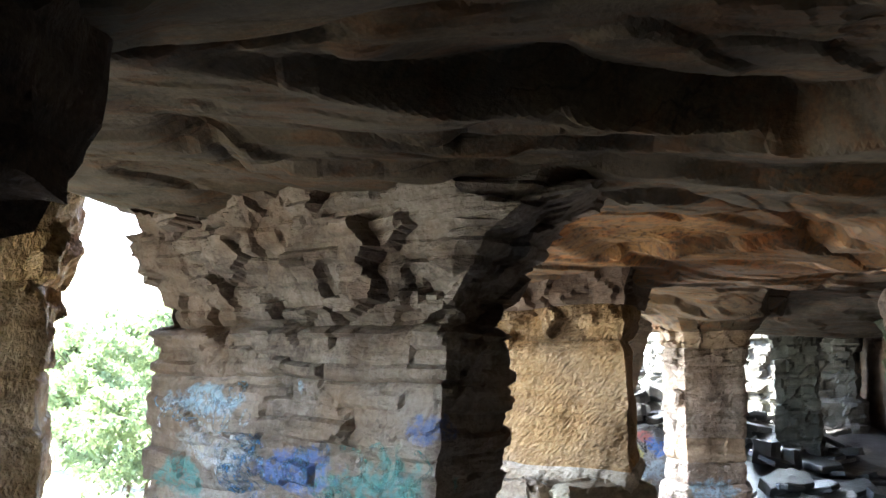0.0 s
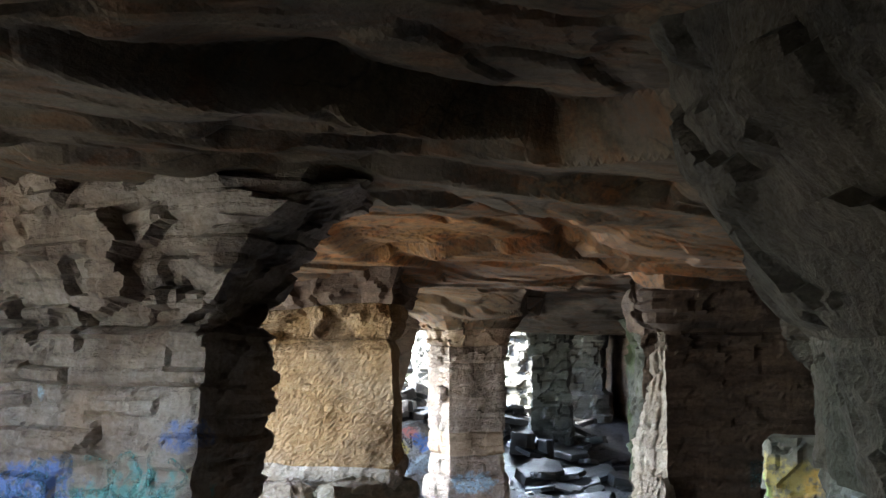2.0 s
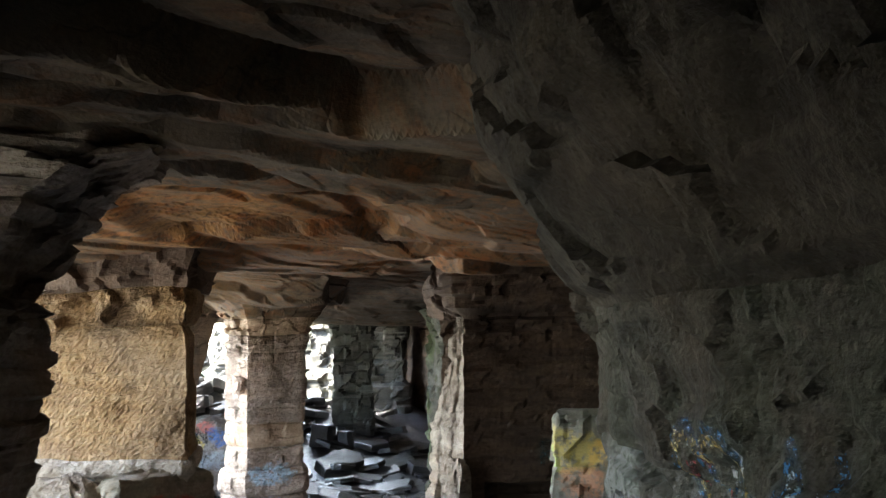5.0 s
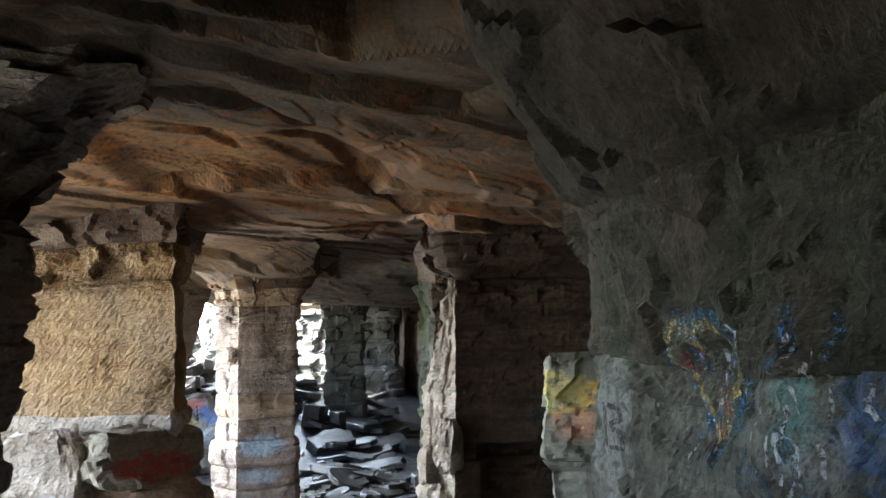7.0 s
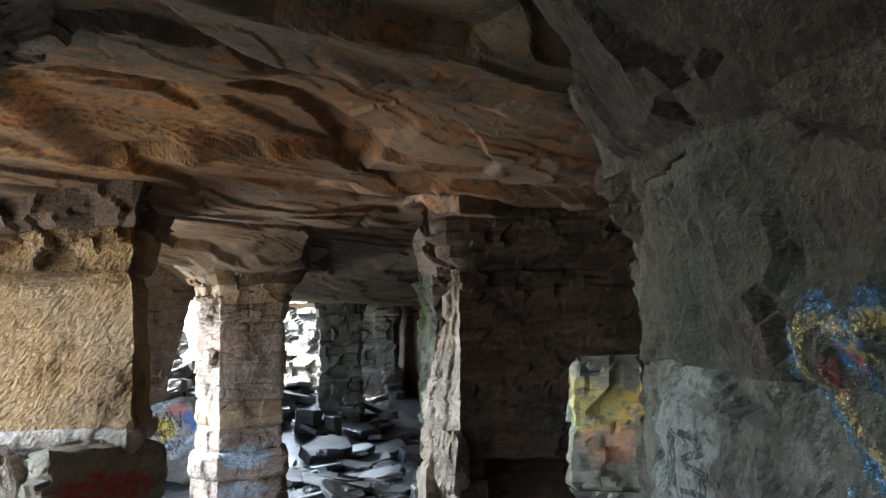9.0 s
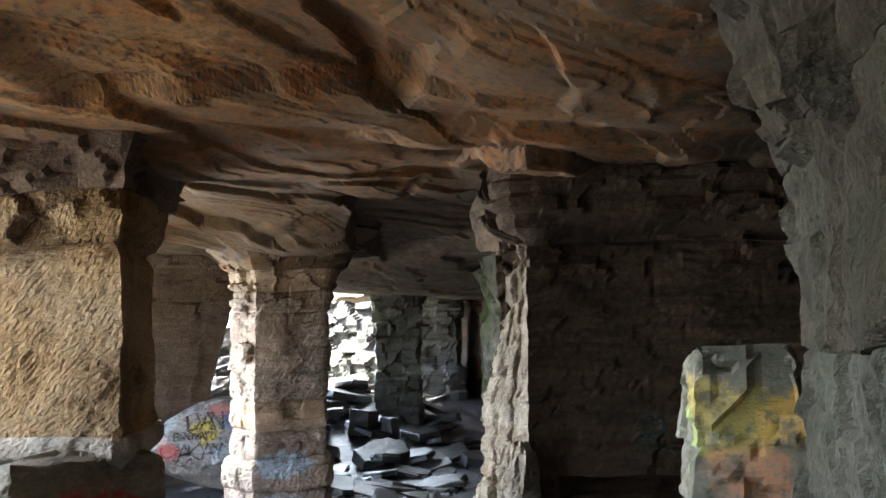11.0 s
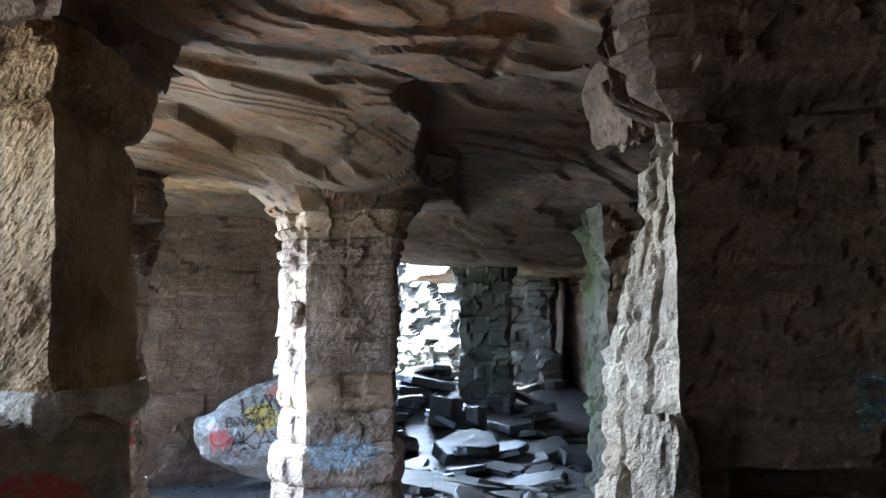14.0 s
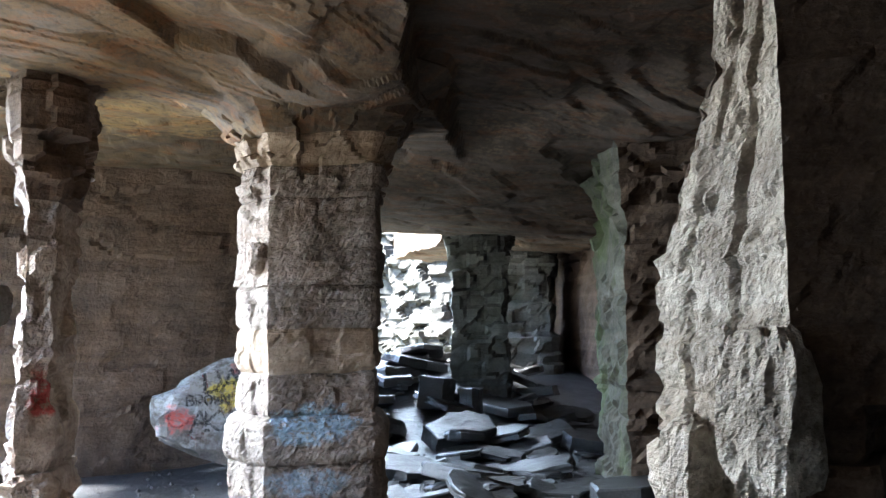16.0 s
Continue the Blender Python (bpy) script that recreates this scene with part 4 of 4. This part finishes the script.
def tree(x0, y0, h, seed):
    rng2 = random.Random(seed)
    root = new("tree")
    root.location = (x0, y0, ground_at(x0, y0) - 0.1)
    bm = bmesh.new()
    bend = rng2.uniform(-0.9, 0.9)
    top = [(bend * (k / 5) ** 2, rng2.uniform(-0.1, 0.1), h * 0.75 * k / 5) for k in range(6)]
    limb(top, 0.014 * h, 0.005 * h, bm)
    clumps = []
    for i in range(9):
        a, zz = rng2.uniform(0, 6.28), h * rng2.uniform(0.12, 0.75)
        ln = h * rng2.uniform(0.15, 0.32)
        e = (math.cos(a) * ln, math.sin(a) * ln, zz + ln * 0.5)
        base = top[min(5, int(zz / (h * 0.15)))]
        limb([(base[0], base[1], zz), ((base[0] + e[0]) / 2, (base[1] + e[1]) / 2, (zz + e[2]) / 2 + 0.1), e], 0.006 * h, 0.002 * h, bm)
        clumps += [(e[0] + rng2.uniform(-0.5, 0.5), e[1] + rng2.uniform(-0.5, 0.5), e[2] + rng2.uniform(-0.4, 0.5), h * rng2.uniform(0.07, 0.14)) for _ in range(3)]
    part("trunk", bm, m_bark, root)
    v, f = leaves(clumps, 1100, 0.085, seed)
    mesh_object("crown", v, f, m_leaf, root)
    return tagged(root, "slender broadleaf tree in full summer leaf outside", "tree", "trees outside")


def shrub(x0, y0, r, seed):
    rng2 = random.Random(seed)
    root = new("shrub")
    root.location = (x0, y0, ground_at(x0, y0) - 0.05)
    bm = bmesh.new()
    clumps = []
    for i in range(7):
        a = rng2.uniform(0, 6.28)
        e = (math.cos(a) * r * rng2.uniform(0.3, 0.9), math.sin(a) * r * rng2.uniform(0.3, 0.9), r * rng2.uniform(0.5, 1.3))
        limb([(0, 0, 0), (e[0] * 0.4, e[1] * 0.4, e[2] * 0.6), e], 0.02, 0.006, bm)
        clumps.append((*e, r * rng2.uniform(0.3, 0.5)))
    part("stem", bm, m_bark, root)
    v, f = leaves(clumps, 900, 0.07, seed)
    mesh_object("foliage", v, f, m_leaf, root)
    return tagged(root, "leafy green shrub growing on the rubble bank", "shrub", "bank shrubs")


for i, (x0, y0, r) in enumerate([(-3.9, 11.9, 0.45), (-4.5, 13.4, 0.5), (-3.8, 14.2, 0.6), (-5.8, 15.0, 0.9), (-4.8, 16.5, 1.0), (-6.6, 18.0, 1.2)]):
    shrub(x0, y0, r, 700 + i)
for i, (x0, y0, h) in enumerate([(-6.0, 18.0, 3.4), (-8.2, 20.5, 4.0), (-7.0, 23.0, 4.6), (-10.5, 24.5, 4.6), (-9.0, 28.0, 5.2), (-5.5, 21.0, 3.8), (-12.5, 29.0, 5.0), (-8.0, 25.5, 5.0), (-6.9, 19.6, 3.4)]):
    tree(x0, y0, h, 800 + i)


# ---- spray paint on the rock ----
from mathutils.bvhtree import BVHTree

GLYPHS = {
    "A": [[(0, 0), (0.45, 1), (0.9, 0)], [(0.2, 0.4), (0.72, 0.4)]],
    "B": [[(0, 0), (0, 1), (0.55, 0.95), (0.65, 0.72), (0.1, 0.52), (0.7, 0.4), (0.65, 0.08), (0, 0)]],
    "D": [[(0, 0), (0, 1), (0.5, 0.9), (0.72, 0.5), (0.5, 0.08), (0, 0)]],
    "E": [[(0.65, 1), (0, 1), (0, 0), (0.65, 0)], [(0, 0.52), (0.5, 0.52)]],
    "K": [[(0, 0), (0, 1)], [(0.65, 1), (0.02, 0.45), (0.7, 0)]],
    "N": [[(0, 0), (0, 1), (0.65, 0), (0.65, 1)]],
    "O": [[(0.35, 0), (0.02, 0.3), (0.05, 0.75), (0.38, 1), (0.68, 0.72), (0.68, 0.28), (0.35, 0)]],
    "R": [[(0, 0), (0, 1), (0.6, 0.92), (0.62, 0.6), (0.05, 0.48), (0.7, 0)]],
    "J": [[(0.1, 1), (0.6, 1)], [(0.45, 1), (0.45, 0.2), (0.25, 0), (0, 0.15)]],
    "S": [[(0.62, 0.88), (0.3, 1), (0.05, 0.78), (0.55, 0.42), (0.6, 0.15), (0.3, 0), (0, 0.12)]],
    "W": [[(0, 1), (0.2, 0), (0.42, 0.75), (0.65, 0), (0.85, 1)]],
    "Y": [[(0, 1), (0.35, 0.5), (0.7, 1)], [(0.35, 0.5), (0.35, 0)]],
}


def spray_material(name, rgb, cover=0.72):
    m, nt, bsdf = nodes_of(name)
    geo = nt.nodes.new("ShaderNodeNewGeometry")
    nz = noise_node(nt, geo.outputs["Position"], 16, 4, 0.7)
    col = ramp(nt, nz, [(0.35, tuple(c * 0.55 + 0.06 for c in rgb)), (0.6, rgb)])
    nt.links.new(col, bsdf.inputs["Base Color"])
    bsdf.inputs["Roughness"].default_value = 0.75
    worn = ramp(nt, noise_node(nt, geo.outputs["Position"], 30, 4, 0.7), [(0.36, (0, 0, 0)), (0.62, (cover, cover, cover))])
    nt.links.new(worn, bsdf.inputs["Alpha"])
    return m


def surface(obs):
    bpy.context.view_layer.update()
    v, f = [], []
    for ob in obs:
        k = len(v)
        v += [ob.matrix_world @ w.co for w in ob.data.vertices]
        f += [[k + i for i in p.vertices] for p in ob.data.polygons]
    return BVHTree.FromPolygons(v, f)


def spray(label, tree_bvh, origin, along, up, out, strokes, material, lift=0.008):
    """Ribbons of paint laid onto the rock; strokes are (points, width) in metres along and up from the origin."""
    o, a, u, n = Vector(origin), Vector(along).normalized(), Vector(up).normalized(), Vector(out).normalized()
    v, f = [], []
    for pts, width in strokes:
        dense = []
        for p, q in zip(pts, pts[1:]):
            cnt = max(1, int(math.hypot(q[0] - p[0], q[1] - p[1]) / 0.025))
            dense += [(p[0] + (q[0] - p[0]) * i / cnt, p[1] + (q[1] - p[1]) * i / cnt) for i in range(cnt)]
        dense.append(pts[-1])
        last = None
        for i, p in enumerate(dense):
            q0, q1 = dense[max(0, i - 1)], dense[min(len(dense) - 1, i + 1)]
            d = Vector((q1[0] - q0[0], q1[1] - q0[1]))
            d = d.normalized() if d.length > 1e-6 else Vector((1, 0))
            row = []
            for k in (-1, -0.33, 0.33, 1):
                w = width / 2 * k * (1 + 0.25 * math.sin(i * 1.7 + k))
                x0, y0 = p[0] - d.y * w, p[1] + d.x * w
                hit = tree_bvh.ray_cast(o + a * x0 + u * y0 + n * 0.7, -n, 1.6)
                row.append(hit[0] + n * lift if hit[0] else None)
            if all(r is not None for r in row):
                k = len(v)
                v += row
                if last is not None and (v[last] - v[k]).length < 0.12:
                    f += [(last + j, last + j + 1, k + j + 1, k + j) for j in range(3)]
                last = k
            else:
                last = None
    if f:
        ob = mesh_object("graffiti", v, f, material)
        tagged(ob, label, "graffiti", kind="stuff")


def letters(text, size, width, gap=0.25, x0=0.0, y0=0.0):
    out = []
    for ch in text:
        for g in GLYPHS[ch]:
            out.append(([(x0 + px0 * size, y0 + py0 * size) for px0, py0 in g], width))
        x0 += (0.75 + gap) * size
    return out


def parts_of(label_word):
    return [c for ob in scene.objects if ob.name.startswith("rock_pillar") and label_word in ob["label"] for c in ob.children]


s_blue, s_yellow = spray_material("blue_spray", (0.04, 0.17, 0.33)), spray_material("yellow_spray", (0.5, 0.34, 0.08))
s_black, s_teal, s_white = spray_material("black_spray", (0.02, 0.02, 0.025), 1.0), spray_material("teal_spray", (0.08, 0.19, 0.18)), spray_material("white_spray", (0.7, 0.7, 0.7))
green_wall = surface(parts_of("layered graffiti"))


def heart(scale):
    pts = []
    for i in range(41):
        t = i / 40 * 2 * math.pi
        pts.append((0.0175 * scale * 16 * math.sin(t) ** 3, 0.019 * scale * (13 * math.cos(t) - 5 * math.cos(2 * t) - 2 * math.cos(3 * t) - math.cos(4 * t))))
    return pts


def scribble(count, u0, u1, v0, v1, width, seed):
    """Loose looping spray lines within a band."""
    rng2 = random.Random(seed)
    out = []
    for _ in range(count):
        cu, cv = rng2.uniform(u0, u1), rng2.uniform(v0, v1)
        ru, rv = rng2.uniform(0.06, 0.2), rng2.uniform(0.06, 0.16)
        t0, t1 = rng2.uniform(0, 6.28), rng2.uniform(2.5, 6.0)
        drift = rng2.uniform(-0.15, 0.15)
        out.append(([(cu + ru * math.cos(t0 + t1 * k / 10) + drift * k / 10, cv + rv * math.sin(t0 + t1 * k / 10)) for k in range(11)], width * rng2.uniform(0.6, 1.2)))
    return out


def drips(count, u0, u1, v0, v1, width, seed):
    """Short worn upright strokes within a band."""
    rng2 = random.Random(seed)
    out = []
    for _ in range(count):
        cu, cv, h, lean = rng2.uniform(u0, u1), rng2.uniform(v0, v1), rng2.uniform(0.05, 0.2), rng2.uniform(-0.06, 0.06)
        out.append(([(cu, cv), (cu + lean + 0.01, cv - h * 0.5), (cu + lean * 1.6, cv - h)], width * rng2.uniform(0.5, 1.3)))
    return out


s_pale = spray_material("pale_blue_spray", (0.36, 0.48, 0.58))
s_red = spray_material("red_spray", (0.42, 0.07, 0.06))
face = surface(parts_of("blue and green spray"))
FACE = ((-2.75, 8.35, 0), (0.78, -0.62, 0), (0, 0, 1), (-0.62, -0.78, 0))
spray("tangled blue spray lines low on the pillar", face, *FACE, scribble(16, 1.2, 2.3, 2.1, 2.55, 0.05, 1), s_blue)
spray("tangled white spray lines on the pillar", face, *FACE, scribble(14, 0.2, 1.5, 2.2, 2.75, 0.035, 2), s_white)
spray("tangled teal spray lines on the pillar", face, *FACE, scribble(14, 2.2, 3.4, 2.05, 2.5, 0.05, 3), spray_material("green_spray", (0.08, 0.28, 0.25)))
spray("pale blue spray streaks on the pillar", face, *FACE, scribble(9, 0.2, 1.3, 2.7, 2.95, 0.04, 4), s_pale)
ALONG = (-0.355, -0.935, 0)
OUT = (-0.935, 0.355, 0)
spray("blue spray-painted halo round a yellow heart", green_wall, (2.98, 3.18, 2.52), ALONG, (0, 0, 1), OUT, [(heart(1.18), 0.075)], s_blue)
spray("yellow spray-painted heart outline on the damp wall", green_wall, (2.98, 3.18, 2.52), ALONG, (0, 0, 1), OUT, [(heart(0.98), 0.06)], s_yellow, 0.012)
spray("black spray-painted letter on the damp wall", green_wall, (3.4, 4.32, 2.03), (0.74, -0.66, 0), (0, 0, 1), (-0.66, -0.74, 0),
      [([(u * 0.65, v) for u, v in pts], w) for pts, w in letters("B", 0.26, 0.03)], s_black)
spray("smeared white spray marks on the damp wall", green_wall, (2.95, 3.1, 0), ALONG, (0, 0, 1), OUT, drips(22, -0.35, 1.1, 2.15, 2.75, 0.028, 6), s_white)
spray("smeared blue spray marks on the damp wall", green_wall, (2.95, 3.1, 0), ALONG, (0, 0, 1), OUT, drips(40, -0.3, 1.7, 2.15, 2.85, 0.05, 7), s_blue)
spray("small red spray marks inside the heart", green_wall, (2.95, 3.1, 0), ALONG, (0, 0, 1), OUT, drips(9, -0.25, 0.15, 2.25, 2.65, 0.035, 8), s_red)
brown_wall = surface(parts_of("daylit end"))
spray("faded teal spray-painted letters on the dark wall", brown_wall, (6.72, 9.92, 1.55), (0.863, -0.504, 0), (0, 0, 1), (-0.504, -0.863, 0),
      letters("R", 0.33, 0.055) + letters("ON", 0.25, 0.05, x0=0.42), s_teal)
bo = surface([tagged_boulder])
spray("layered colour tags on the boulder", bo, (4.12, 20.4, 0.0), (1, 0, 0), (0, 0, 1), (0, -1, 0), scribble(5, -0.5, 1.1, 0.3, 1.2, 0.04, 9), s_red)
spray("yellow and orange tags on the boulder", bo, (4.12, 20.4, 0.0), (1, 0, 0), (0, 0, 1), (0, -1, 0), scribble(5, 0.0, 0.7, 0.6, 1.0, 0.06, 10), s_yellow)
spray("black spray-painted tags on the boulder", bo, (4.12, 20.4, 0.0), (1, 0, 0), (0, 0, 1), (0, -1, 0),
      letters("DAN", 0.34, 0.05, -0.05, 0.0, 0.9) + letters("BROWN", 0.15, 0.03, 0.1, -0.25, 0.72) + letters("AKAY", 0.3, 0.04, 0.0, -0.2, 0.34), s_black, 0.012)
ledge = surface(parts_of("pick-dressed"))
spray("white painted letters on the pillar foot", ledge, (1.05, 11.54, 1.42), (0.785, -0.62, 0), (0, 0, 1), (-0.62, -0.785, 0), letters("J", 0.22, 0.035) + letters("S", 0.22, 0.035, x0=0.25), s_white)
lettered = [ob for ob in scene.objects if ob.name.startswith("flat_stone") and "lettering" in ob["label"]]
spray("pale painted letters on the tilted slab", surface(lettered[:1]), (7.95, 21.4, 0.62), (0.96, 0.26, 0), (0, -0.3, 0.95), (0.1, -0.95, 0.3), letters("BREW", 0.24, 0.045, 0.05), s_white)
